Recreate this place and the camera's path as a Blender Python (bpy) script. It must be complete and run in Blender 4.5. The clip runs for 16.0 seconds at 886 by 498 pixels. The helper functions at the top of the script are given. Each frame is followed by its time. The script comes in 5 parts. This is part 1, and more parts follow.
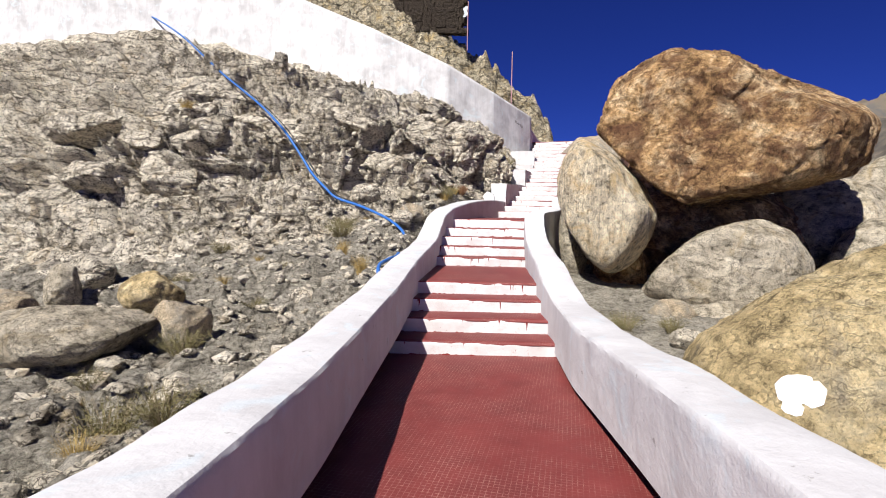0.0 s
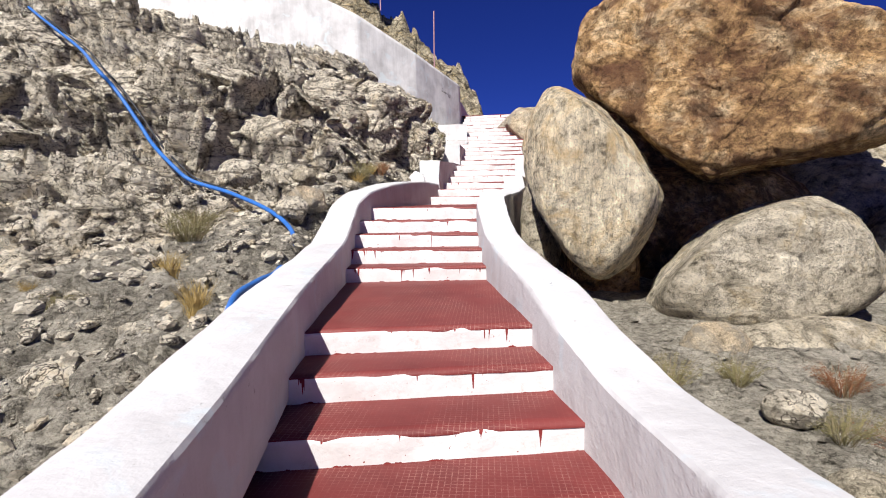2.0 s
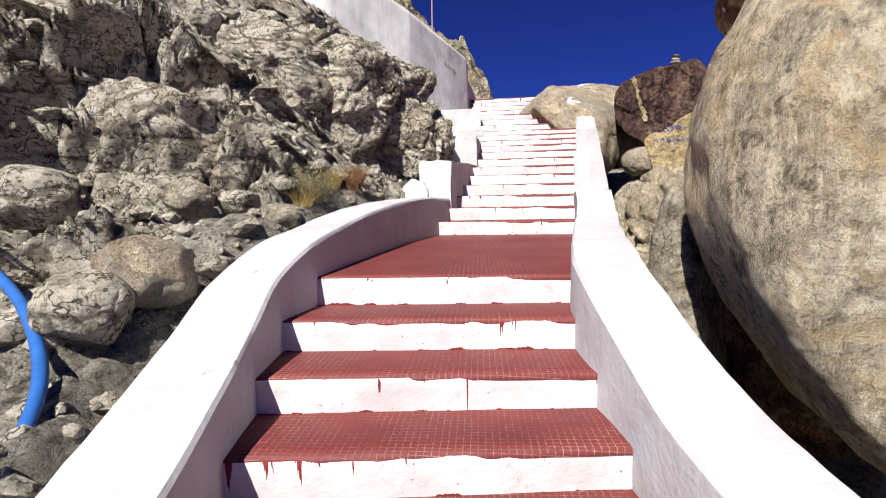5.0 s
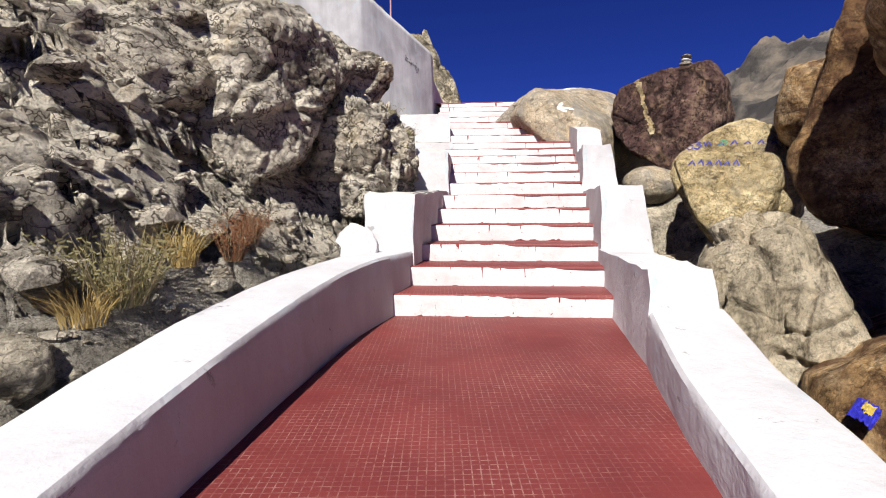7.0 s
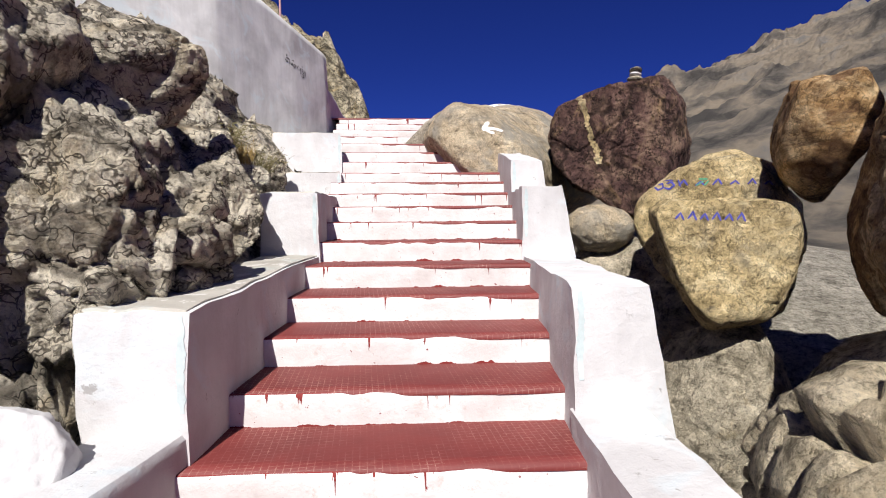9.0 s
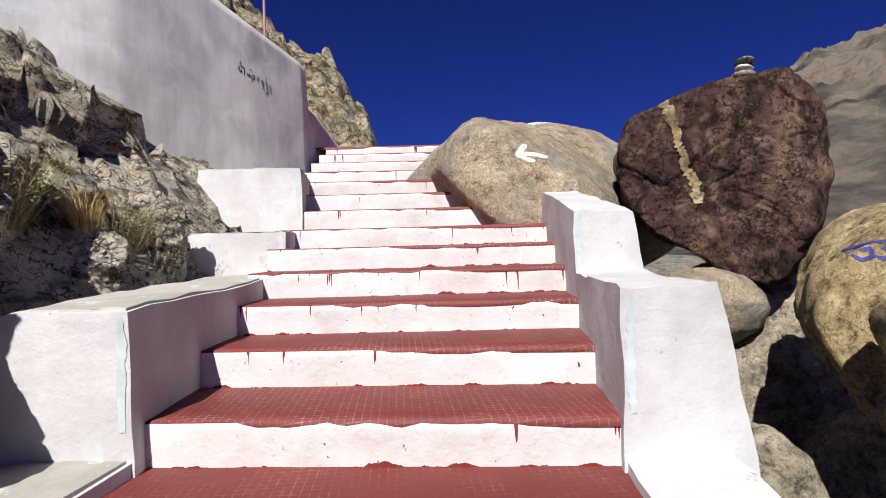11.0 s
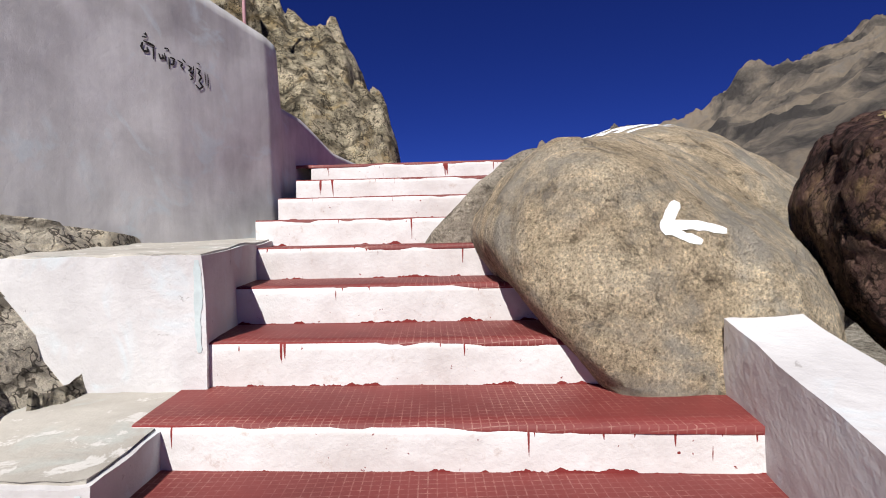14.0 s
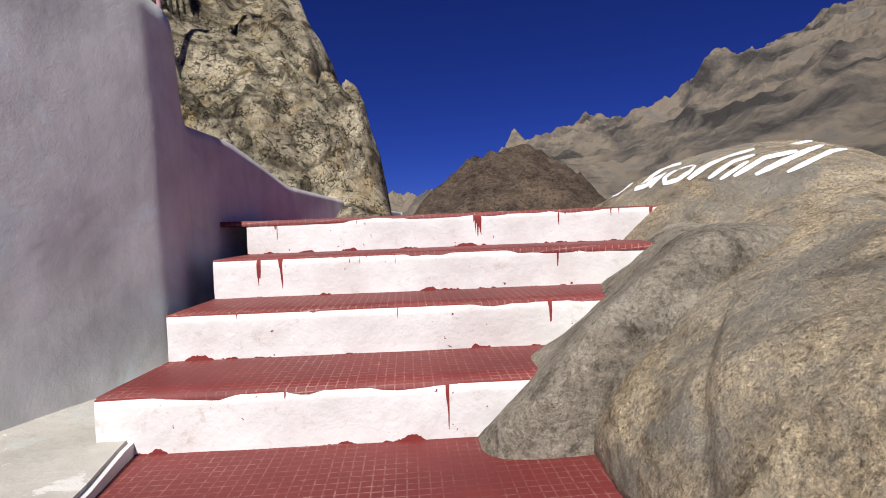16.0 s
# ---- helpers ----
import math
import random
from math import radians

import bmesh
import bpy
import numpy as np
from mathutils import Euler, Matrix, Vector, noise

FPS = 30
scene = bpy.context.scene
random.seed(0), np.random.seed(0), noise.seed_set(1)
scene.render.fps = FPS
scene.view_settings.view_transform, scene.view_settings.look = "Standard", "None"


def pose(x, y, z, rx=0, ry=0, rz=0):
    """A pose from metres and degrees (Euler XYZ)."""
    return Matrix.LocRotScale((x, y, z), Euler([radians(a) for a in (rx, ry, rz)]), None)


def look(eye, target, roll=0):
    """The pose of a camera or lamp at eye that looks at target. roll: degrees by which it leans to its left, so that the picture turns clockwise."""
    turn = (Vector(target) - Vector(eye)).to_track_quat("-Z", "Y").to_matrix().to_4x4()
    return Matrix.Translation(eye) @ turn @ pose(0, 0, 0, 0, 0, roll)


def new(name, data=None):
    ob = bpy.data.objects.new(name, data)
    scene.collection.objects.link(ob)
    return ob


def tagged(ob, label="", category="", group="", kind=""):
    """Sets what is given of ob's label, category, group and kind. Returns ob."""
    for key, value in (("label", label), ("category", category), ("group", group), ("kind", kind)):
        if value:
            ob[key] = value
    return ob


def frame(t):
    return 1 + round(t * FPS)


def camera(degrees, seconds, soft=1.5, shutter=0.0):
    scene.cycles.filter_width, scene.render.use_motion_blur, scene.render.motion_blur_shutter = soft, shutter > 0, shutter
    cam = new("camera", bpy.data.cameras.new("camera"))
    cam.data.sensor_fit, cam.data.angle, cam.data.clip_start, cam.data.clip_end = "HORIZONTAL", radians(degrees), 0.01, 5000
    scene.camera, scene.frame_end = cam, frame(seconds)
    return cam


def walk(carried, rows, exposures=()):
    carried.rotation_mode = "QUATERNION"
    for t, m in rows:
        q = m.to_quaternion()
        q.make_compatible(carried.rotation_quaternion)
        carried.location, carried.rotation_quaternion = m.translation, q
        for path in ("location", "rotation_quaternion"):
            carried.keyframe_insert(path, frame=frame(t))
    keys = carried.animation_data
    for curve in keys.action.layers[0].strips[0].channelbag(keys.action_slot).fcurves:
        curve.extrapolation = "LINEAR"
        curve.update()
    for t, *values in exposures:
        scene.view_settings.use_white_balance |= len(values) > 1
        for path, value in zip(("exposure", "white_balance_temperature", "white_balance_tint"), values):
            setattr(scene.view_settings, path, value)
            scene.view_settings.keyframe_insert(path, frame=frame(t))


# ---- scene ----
cam = camera(80.6, 16.0, soft=1.0)
# seconds, x, y, z, yaw, pitch, roll
ROWS = [
    (0.0, 3.473, -5.572, 1.556, 13.54, -3.11, -0.79),
    (0.5, 3.219, -4.757, 1.494, 9.70, -3.96, -0.39),
    (1.0, 2.989, -3.870, 1.510, 7.32, -4.66, 0.57),
    (1.5, 2.850, -2.895, 1.593, 5.97, -4.88, 0.36),
    (2.0, 2.695, -1.955, 1.551, 4.72, -4.29, 0.79),
    (2.5, 2.529, -1.094, 1.569, 4.08, -4.24, 1.05),
    (3.0, 2.409, -0.224, 1.540, 3.60, -5.61, 1.04),
    (3.5, 2.318, 0.642, 1.662, 4.63, -4.49, 1.18),
    (3.7, 2.284, 0.952, 1.714, 5.24, -3.08, 1.52),
    (5.8, 1.889, 3.706, 2.215, 3.21, -5.73, 0.90),
    (6.0, 1.879, 3.997, 2.238, 3.79, -4.41, 0.82),
    (6.5, 1.866, 4.751, 2.422, 1.67, -4.08, 1.05),
    (7.0, 1.849, 5.328, 2.547, -0.48, -4.41, 0.53),
    (7.5, 1.941, 5.915, 2.680, -5.17, -4.92, 0.64),
    (8.0, 2.010, 6.493, 2.860, -8.06, -4.55, 0.61),
    (8.2, 2.096, 6.722, 2.934, -8.88, -4.14, 0.66),
    (10.5, 2.811, 9.989, 3.231, -6.22, -0.88, 1.12),
    (11.0, 2.987, 10.488, 3.515, -4.71, 0.41, 1.65),
    (11.5, 3.059, 10.946, 3.688, -2.86, 1.50, 1.93),
    (12.0, 3.199, 11.374, 3.857, -2.18, 0.72, 2.90),
    (12.5, 3.165, 11.775, 3.991, -0.66, -0.61, 4.18),
    (13.0, 3.187, 12.227, 4.138, 1.49, -1.02, 3.42),
    (13.5, 3.157, 12.692, 4.289, 0.42, -1.84, 2.57),
    (14.0, 3.117, 13.122, 4.432, -1.16, -1.87, 1.27),
    (14.5, 3.070, 13.737, 4.613, -2.04, -2.61, 2.07),
    (15.0, 2.989, 14.244, 4.788, -1.60, -1.73, 2.34),
    (15.5, 2.956, 14.807, 4.900, -3.97, -2.54, 2.25),
    (16.0, 2.856, 15.236, 5.072, -3.97, -3.07, 2.28),
]
walk(cam, [(t, pose(x, y, z, 90 + pitch, roll, yaw)) for t, x, y, z, yaw, pitch, roll in ROWS],
     [(0.0, 0.66), (3.5, 0.68), (6.0, 0.60), (7.0, 0.66), (10.0, 0.50), (13.0, 0.39), (16.0, 0.36)])

# ---------------------------------------------------------------- light
SUN_TO = Vector((-0.22, -0.64, 0.73)).normalized()
world = bpy.data.worlds.new("world")
scene.world = world
world.use_nodes = True
wn = world.node_tree
sky = wn.nodes.new("ShaderNodeTexSky")
sky.sky_type, sky.sun_disc = "NISHITA", False
sky.sun_elevation = math.asin(SUN_TO.z)
sky.sun_rotation = math.atan2(SUN_TO.x, SUN_TO.y)
sky.altitude, sky.air_density, sky.dust_density, sky.ozone_density = 4000, 1.0, 0.0, 5.0
wn.nodes["Background"].inputs[1].default_value = 0.0182
tint = wn.nodes.new("ShaderNodeMix")
tint.data_type, tint.blend_type = "RGBA", "MULTIPLY"
tint.inputs[0].default_value, tint.inputs[7].default_value = 1.0, (0.46, 0.66, 2.2, 1)
wn.links.new(sky.outputs[0], tint.inputs[6])
wn.links.new(tint.outputs[2], wn.nodes["Background"].inputs[0])
sun = new("sun", bpy.data.lights.new("sun", "SUN"))
sun.data.energy, sun.data.angle, sun.data.color = 5.0, radians(0.53), (1.0, 0.962, 0.915)
sun.matrix_world = look((0, 0, 60), Vector((0, 0, 60)) - SUN_TO)


# ---------------------------------------------------------------- noise on arrays
def hash3(i, j, k, seed):
    with np.errstate(over="ignore"):
        n = (i.astype(np.int64) * 374761393 + j.astype(np.int64) * 668265263 + k.astype(np.int64) * 2147483647 + seed * 974634777) & 0xFFFFFFFF
        n = ((n ^ (n >> 13)) * 1274126177) & 0xFFFFFFFF
        n = ((n ^ (n >> 16)) * 2246822519) & 0xFFFFFFFF
        n = n ^ (n >> 15)
    return (n & 0xFFFFFF) / float(0xFFFFFF)


def value_noise(p, seed=0):
    """Smooth noise in -1..1 at the points p (n, 3)."""
    f = np.floor(p)
    w = p - f
    w = w * w * (3 - 2 * w)
    i, j, k = f[:, 0], f[:, 1], f[:, 2]
    total = 0
    for a in (0, 1):
        for b in (0, 1):
            for c in (0, 1):
                wa = (w[:, 0] if a else 1 - w[:, 0]) * (w[:, 1] if b else 1 - w[:, 1]) * (w[:, 2] if c else 1 - w[:, 2])
                total = total + wa * hash3(i + a, j + b, k + c, seed)
    return total * 2 - 1


def fbm(p, octaves=4, seed=0, gain=0.5):
    total, amp = 0, 1.0
    for o in range(octaves):
        total = total + amp * value_noise(p * 2.03 ** o + 17.3 * o, seed + o)
        amp *= gain
    return total


def ridged(p, octaves=4, seed=0):
    total, amp = 0, 1.0
    for o in range(octaves):
        total = total + amp * (1 - 2 * np.abs(value_noise(p * 2.1 ** o + 9.1 * o, seed + o)))
        amp *= 0.5
    return total


def cells(p, seed=0):
    """Cell noise: a height for each cell in -1..1 and the distance to the cell's border."""
    f = np.floor(p)
    d1 = np.full(len(p), 9.0)
    d2 = np.full(len(p), 9.0)
    val = np.zeros(len(p))
    for a in (-1, 0, 1):
        for b in (-1, 0, 1):
            for c in (-1, 0, 1):
                i, j, k = f[:, 0] + a, f[:, 1] + b, f[:, 2] + c
                q = np.stack([i + hash3(i, j, k, seed), j + hash3(i, j, k, seed + 1), k + hash3(i, j, k, seed + 2)], 1)
                dist = np.linalg.norm(q - p, axis=1)
                near = dist < d1
                d2 = np.where(near, d1, np.minimum(d2, dist))
                val = np.where(near, hash3(i, j, k, seed + 3) * 2 - 1, val)
                d1 = np.minimum(d1, dist)
    return val, d2 - d1


def step01(a, b, x):
    t = np.clip((x - a) / (b - a), 0, 1)
    return t * t * (3 - 2 * t)


# ---------------------------------------------------------------- materials
def ramp(nt, fac, stops):
    r = nt.nodes.new("ShaderNodeValToRGB")
    el = r.color_ramp.elements
    while len(el) < len(stops):
        el.new(0.5)
    for e, (pos, col) in zip(el, stops):
        e.position, e.color = pos, (*col, 1)
    nt.links.new(fac, r.inputs[0])
    return r.outputs[0]


def tex_noise(nt, vec, scale, detail=6, rough=0.6, dist=0.0):
    n = nt.nodes.new("ShaderNodeTexNoise")
    n.inputs["Scale"].default_value, n.inputs["Detail"].default_value = scale, detail
    n.inputs["Roughness"].default_value, n.inputs["Distortion"].default_value = rough, dist
    nt.links.new(vec, n.inputs["Vector"])
    return n.outputs["Fac"]


def mix(nt, fac, a, b, mode="MIX"):
    m = nt.nodes.new("ShaderNodeMix")
    m.data_type, m.blend_type = "RGBA", mode
    for sock, v in ((m.inputs[0], fac), (m.inputs[6], a), (m.inputs[7], b)):
        if isinstance(v, (int, float)):
            sock.default_value = v
        elif isinstance(v, tuple):
            sock.default_value = (*v, 1)
        else:
            nt.links.new(v, sock)
    return m.outputs[2]


def maths(nt, op, a, b=0.0, clamp=False):
    m = nt.nodes.new("ShaderNodeMath")
    m.operation, m.use_clamp = op, clamp
    for sock, v in ((m.inputs[0], a), (m.inputs[1], b)):
        if isinstance(v, (int, float)):
            sock.default_value = v
        else:
            nt.links.new(v, sock)
    return m.outputs[0]


def bump(nt, height, strength, distance, normal=None):
    b = nt.nodes.new("ShaderNodeBump")
    b.inputs["Strength"].default_value, b.inputs["Distance"].default_value = strength, distance
    nt.links.new(height, b.inputs["Height"])
    if normal is not None:
        nt.links.new(normal, b.inputs["Normal"])
    return b.outputs[0]


def base(name, rough=0.85):
    m = bpy.data.materials.new(name)
    m.use_nodes = True
    nt = m.node_tree
    bs = nt.nodes["Principled BSDF"]
    bs.inputs["Roughness"].default_value = rough
    bs.inputs["Specular IOR Level"].default_value = 0.25
    tc = nt.nodes.new("ShaderNodeTexCoord")
    return m, nt, bs, tc


def scaled(nt, vec, s, rot=(0, 0, 0)):
    mp = nt.nodes.new("ShaderNodeMapping")
    mp.inputs["Scale"].default_value = s
    mp.inputs["Rotation"].default_value = rot
    nt.links.new(vec, mp.inputs["Vector"])
    return mp.outputs[0]


def rock_mat(name, dark, mid, light, stain=None, stain_at=0.6, layer=(1, 1, 3.5), tilt=(0.3, 0.2, 0), grain=1.0, crack=0.85, relief=1.0, tone=0.66, speckle=0.0, mottle=0.58):
    """Weathered stone: large tone patches, layered streaks, grain, lichen or rust stains, crevice shade put into the
    colour, and a fine relief.
    """
    m, nt, bs, tc = base(name, 0.9)
    dark, mid, light, stain = [c and tuple(tone * v for v in c) for c in (dark, mid, light, stain)]
    obj = tc.outputs["Object"]
    lay = scaled(nt, obj, layer, tilt)
    big = tex_noise(nt, obj, 0.9 * grain, 6, 0.65, 0.5)
    streak = tex_noise(nt, lay, 2.6 * grain, 9, 0.72, 0.7)
    mid_n = tex_noise(nt, obj, 7.0 * grain, 8, 0.74, 0.4)
    fine = tex_noise(nt, obj, 42 * grain, 5, 0.75)
    f = maths(nt, "ADD", maths(nt, "MULTIPLY", big, 0.38), maths(nt, "ADD", maths(nt, "MULTIPLY", streak, 0.40), maths(nt, "MULTIPLY", mid_n, 0.22)))
    col = ramp(nt, f, [(0.39, dark), (0.49, mid), (0.60, light)])
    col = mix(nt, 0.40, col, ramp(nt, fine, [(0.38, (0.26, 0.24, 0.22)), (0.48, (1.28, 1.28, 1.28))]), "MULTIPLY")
    # mottling whose low end darkens the pits, painting crevice shade into the colour
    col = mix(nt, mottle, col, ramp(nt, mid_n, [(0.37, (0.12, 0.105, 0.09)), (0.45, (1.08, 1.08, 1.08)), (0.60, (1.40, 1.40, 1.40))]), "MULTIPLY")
    if speckle:
        sp = tex_noise(nt, obj, 75, 3, 0.8)
        col = mix(nt, speckle, col, ramp(nt, sp, [(0.36, (0.30, 0.26, 0.22)), (0.46, (0.9, 0.9, 0.9)), (0.56, (1.1, 1.1, 1.1)), (0.68, (1.7, 1.68, 1.6))]), "MULTIPLY")
    if stain:
        sn = tex_noise(nt, obj, 1.7 * grain, 8, 0.74, 0.9)
        col = mix(nt, ramp(nt, sn, [(stain_at - 0.07, (0, 0, 0)), (stain_at + 0.08, (0.8, 0.8, 0.8))]), col, stain)
    hgt = mid_n
    for sc, keep_ in ((1.3, crack * 0.8), (4.5, crack)):
        vor = nt.nodes.new("ShaderNodeTexVoronoi")
        vor.feature = "DISTANCE_TO_EDGE"
        vor.inputs["Scale"].default_value = sc * grain
        nt.links.new(mix(nt, 0.42, lay, tex_noise_col(nt, obj, 2.6 * sc)), vor.inputs["Vector"])
        # crack lines go near black in colour, painting the shade inside them
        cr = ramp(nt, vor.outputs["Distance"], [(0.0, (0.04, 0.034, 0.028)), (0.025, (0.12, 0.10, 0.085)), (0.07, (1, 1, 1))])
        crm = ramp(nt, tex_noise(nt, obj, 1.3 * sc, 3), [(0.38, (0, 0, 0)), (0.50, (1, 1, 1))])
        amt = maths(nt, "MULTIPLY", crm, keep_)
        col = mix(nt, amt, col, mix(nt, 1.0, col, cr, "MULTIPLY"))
        hgt = mix(nt, amt, hgt, mix(nt, 1.0, hgt, cr, "MULTIPLY"))
    nt.links.new(col, bs.inputs["Base Color"])
    n1 = bump(nt, streak, 1.0, 0.20 * relief)
    n2 = bump(nt, hgt, 1.0, 0.10 * relief, n1)
    n3 = bump(nt, tex_noise(nt, obj, 19 * grain, 8, 0.72), 0.8, 0.03, n2)
    nt.links.new(bump(nt, fine, 0.6, 0.010, n3), bs.inputs["Normal"])
    return m


def tex_noise_col(nt, vec, scale):
    n = nt.nodes.new("ShaderNodeTexNoise")
    n.inputs["Scale"].default_value = scale
    nt.links.new(vec, n.inputs["Vector"])
    return n.outputs["Color"]


def plaster(name, tone, shade, patch=(0.45, 0.43, 0.42), worn=0.68, relief=1.0, streaks=0.12):
    """Limewashed plaster: faint blotches, worn patches, scuffs and brush relief."""
    m, nt, bs, tc = base(name, 0.88)
    obj = tc.outputs["Object"]
    blot = tex_noise(nt, obj, 1.6, 5, 0.6, 0.3)
    col = ramp(nt, blot, [(0.3, shade), (0.62, tone)])
    run = tex_noise(nt, scaled(nt, obj, (5, 5, 0.6)), 1.5, 5, 0.65)
    col = mix(nt, streaks, col, ramp(nt, run, [(0.35, shade), (0.6, (1, 1, 1))]), "MULTIPLY")
    cool = tex_noise(nt, obj, 2.7, 4, 0.6, 0.8)
    col = mix(nt, ramp(nt, cool, [(0.56, (0, 0, 0)), (0.66, (0.5, 0.5, 0.5))]), col, tuple(v * k for v, k in zip(tone, (0.88, 1.02, 1.08))))
    chip = tex_noise(nt, obj, 5.5, 8, 0.72, 0.5)
    col = mix(nt, ramp(nt, chip, [(worn, (0, 0, 0)), (worn + 0.025, (0.75, 0.75, 0.75))]), col, patch)
    nt.links.new(col, bs.inputs["Base Color"])
    n1 = bump(nt, tex_noise(nt, obj, 3.2, 5, 0.6), 0.35, 0.05 * relief)
    n2 = bump(nt, tex_noise(nt, obj, 24, 6, 0.65), 0.3, 0.012 * relief, n1)
    nt.links.new(bump(nt, tex_noise(nt, obj, 120, 3, 0.6), 0.25, 0.003, n2), bs.inputs["Normal"])
    return m


def red_tile_mat():
    """Red floor paint over small mosaic tiles: pale joints showing through where feet wear it."""
    m, nt, bs, tc = base("red_mosaic", 0.62)
    bs.inputs["Specular IOR Level"].default_value = 0.35
    uv = tc.outputs["UV"]
    obj = tc.outputs["Object"]
    tone = ramp(nt, tex_noise(nt, obj, 2.0, 6, 0.65), [(0.3, (0.125, 0.021, 0.020)), (0.7, (0.185, 0.034, 0.031))])
    br = nt.nodes.new("ShaderNodeTexBrick")
    br.offset, br.squash = 0.0, 1.0
    br.inputs["Scale"].default_value = 1.0
    br.inputs["Mortar Size"].default_value, br.inputs["Mortar Smooth"].default_value = 0.0028, 0.4
    br.inputs["Brick Width"].default_value, br.inputs["Row Height"].default_value = 0.032, 0.032
    nt.links.new(mix(nt, 0.004, uv, tex_noise_col(nt, obj, 4.0)), br.inputs["Vector"])
    wear = ramp(nt, tex_noise(nt, obj, 1.3, 6, 0.7, 0.4), [(0.40, (0.05, 0.05, 0.05)), (0.64, (0.75, 0.75, 0.75))])
    dots = ramp(nt, tex_noise(nt, obj, 45, 3, 0.6), [(0.4, (0.15, 0.15, 0.15)), (0.65, (1, 1, 1))])
    joint = maths(nt, "MULTIPLY", br.outputs["Fac"], mix(nt, 1.0, wear, dots, "MULTIPLY"))
    col = mix(nt, joint, tone, (0.44, 0.27, 0.22))
    scuff = ramp(nt, tex_noise(nt, obj, 9, 7, 0.75), [(0.60, (0, 0, 0)), (0.72, (0.3, 0.3, 0.3))])
    col = mix(nt, scuff, col, (0.25, 0.10, 0.085))
    nt.links.new(col, bs.inputs["Base Color"])
    n1 = bump(nt, br.outputs["Fac"], -0.5, 0.003)
    nt.links.new(bump(nt, tex_noise(nt, obj, 14, 5), 0.2, 0.01, n1), bs.inputs["Normal"])
    return m


def riser_mat():
    """Whitewashed risers with red paint slopped along the foot, along the lip and in drips."""
    m, nt, bs, tc = base("riser_limewash", 0.85)
    obj, uv = tc.outputs["Object"], tc.outputs["UV"]
    sep = nt.nodes.new("ShaderNodeSeparateXYZ")
    nt.links.new(uv, sep.inputs[0])
    u, v = sep.outputs[0], sep.outputs[1]
    top = sep.outputs[2]
    col = ramp(nt, tex_noise(nt, obj, 2.4, 6, 0.65), [(0.3, (0.53, 0.50, 0.485)), (0.62, (0.67, 0.665, 0.66))])
    grime = ramp(nt, tex_noise(nt, obj, 11, 7, 0.75), [(0.58, (0, 0, 0)), (0.70, (0.55, 0.55, 0.55))])
    col = mix(nt, grime, col, (0.42, 0.33, 0.28))
    low = tex_noise(nt, scaled(nt, obj, (1, 1, 0.05)), 6.0, 5, 0.6)
    lim = maths(nt, "MULTIPLY", maths(nt, "SUBTRACT", low, 0.53, True), 0.12)
    foot = maths(nt, "LESS_THAN", v, maths(nt, "ADD", lim, 0.004))
    drip = tex_noise(nt, scaled(nt, obj, (1, 1, 0.03)), 22, 3, 0.6)
    dl = maths(nt, "MULTIPLY", maths(nt, "SUBTRACT", drip, 0.63, True), 1.3)
    from_lip = maths(nt, "SUBTRACT", 0.172, v)
    lip = maths(nt, "LESS_THAN", from_lip, maths(nt, "ADD", dl, 0.004))
    spot = maths(nt, "GREATER_THAN", tex_noise(nt, obj, 30, 4, 0.6), 0.705)
    red = maths(nt, "MAXIMUM", maths(nt, "MAXIMUM", foot, lip), spot)
    col = mix(nt, red, col, (0.19, 0.03, 0.028))
    nt.links.new(col, bs.inputs["Base Color"])
    n1 = bump(nt, tex_noise(nt, obj, 6, 5), 0.35, 0.03)
    nt.links.new(bump(nt, tex_noise(nt, obj, 45, 5, 0.65), 0.3, 0.008, n1), bs.inputs["Normal"])
    return m


def plain_mat(name, col, rough=0.8, var=0.25, scale=8.0):
    m, nt, bs, tc = base(name, rough)
    obj = tc.outputs["Object"]
    lo = tuple(c * (1 - var) for c in col)
    hi = tuple(min(1, c * (1 + var)) for c in col)
    n = tex_noise(nt, obj, scale, 6, 0.65)
    nt.links.new(ramp(nt, n, [(0.3, lo), (0.7, hi)]), bs.inputs["Base Color"])
    nt.links.new(bump(nt, n, 0.25, 0.01), bs.inputs["Normal"])
    return m


WHITE = plaster("limewash_white", (0.64, 0.632, 0.636), (0.50, 0.485, 0.49), (0.30, 0.285, 0.275), 0.63)
GREYWALL = plaster("limewash_aged", (0.72, 0.71, 0.70), (0.47, 0.46, 0.455), (0.36, 0.34, 0.33), 0.70, 0.35, 0.25)
FLUTE = rock_mat("boulder_fluted", (0.22, 0.185, 0.125), (0.66, 0.56, 0.40), (0.88, 0.77, 0.58), (0.64, 0.49, 0.29), 0.58, (1.7, 1.7, 0.3), (0.1, 0.12, 0), grain=0.9, crack=0.22, tone=0.88)
RED = red_tile_mat()
RISER = riser_mat()
CEMENT = plaster("bare_cement", (0.47, 0.445, 0.40), (0.33, 0.31, 0.275), (0.60, 0.585, 0.56), 0.57)
MORTAR = rock_mat("mortared_stone", (0.24, 0.205, 0.16), (0.37, 0.325, 0.26), (0.50, 0.45, 0.37), None, grain=0.8, crack=0.12, relief=0.5, tone=0.85, speckle=0.5)
PARAPET = plaster("limewash_weathered", (0.57, 0.562, 0.57), (0.47, 0.458, 0.466), (0.27, 0.26, 0.25), 0.645)
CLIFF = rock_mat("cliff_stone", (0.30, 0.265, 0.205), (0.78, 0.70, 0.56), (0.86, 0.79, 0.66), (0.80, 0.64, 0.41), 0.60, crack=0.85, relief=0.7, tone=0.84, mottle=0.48)
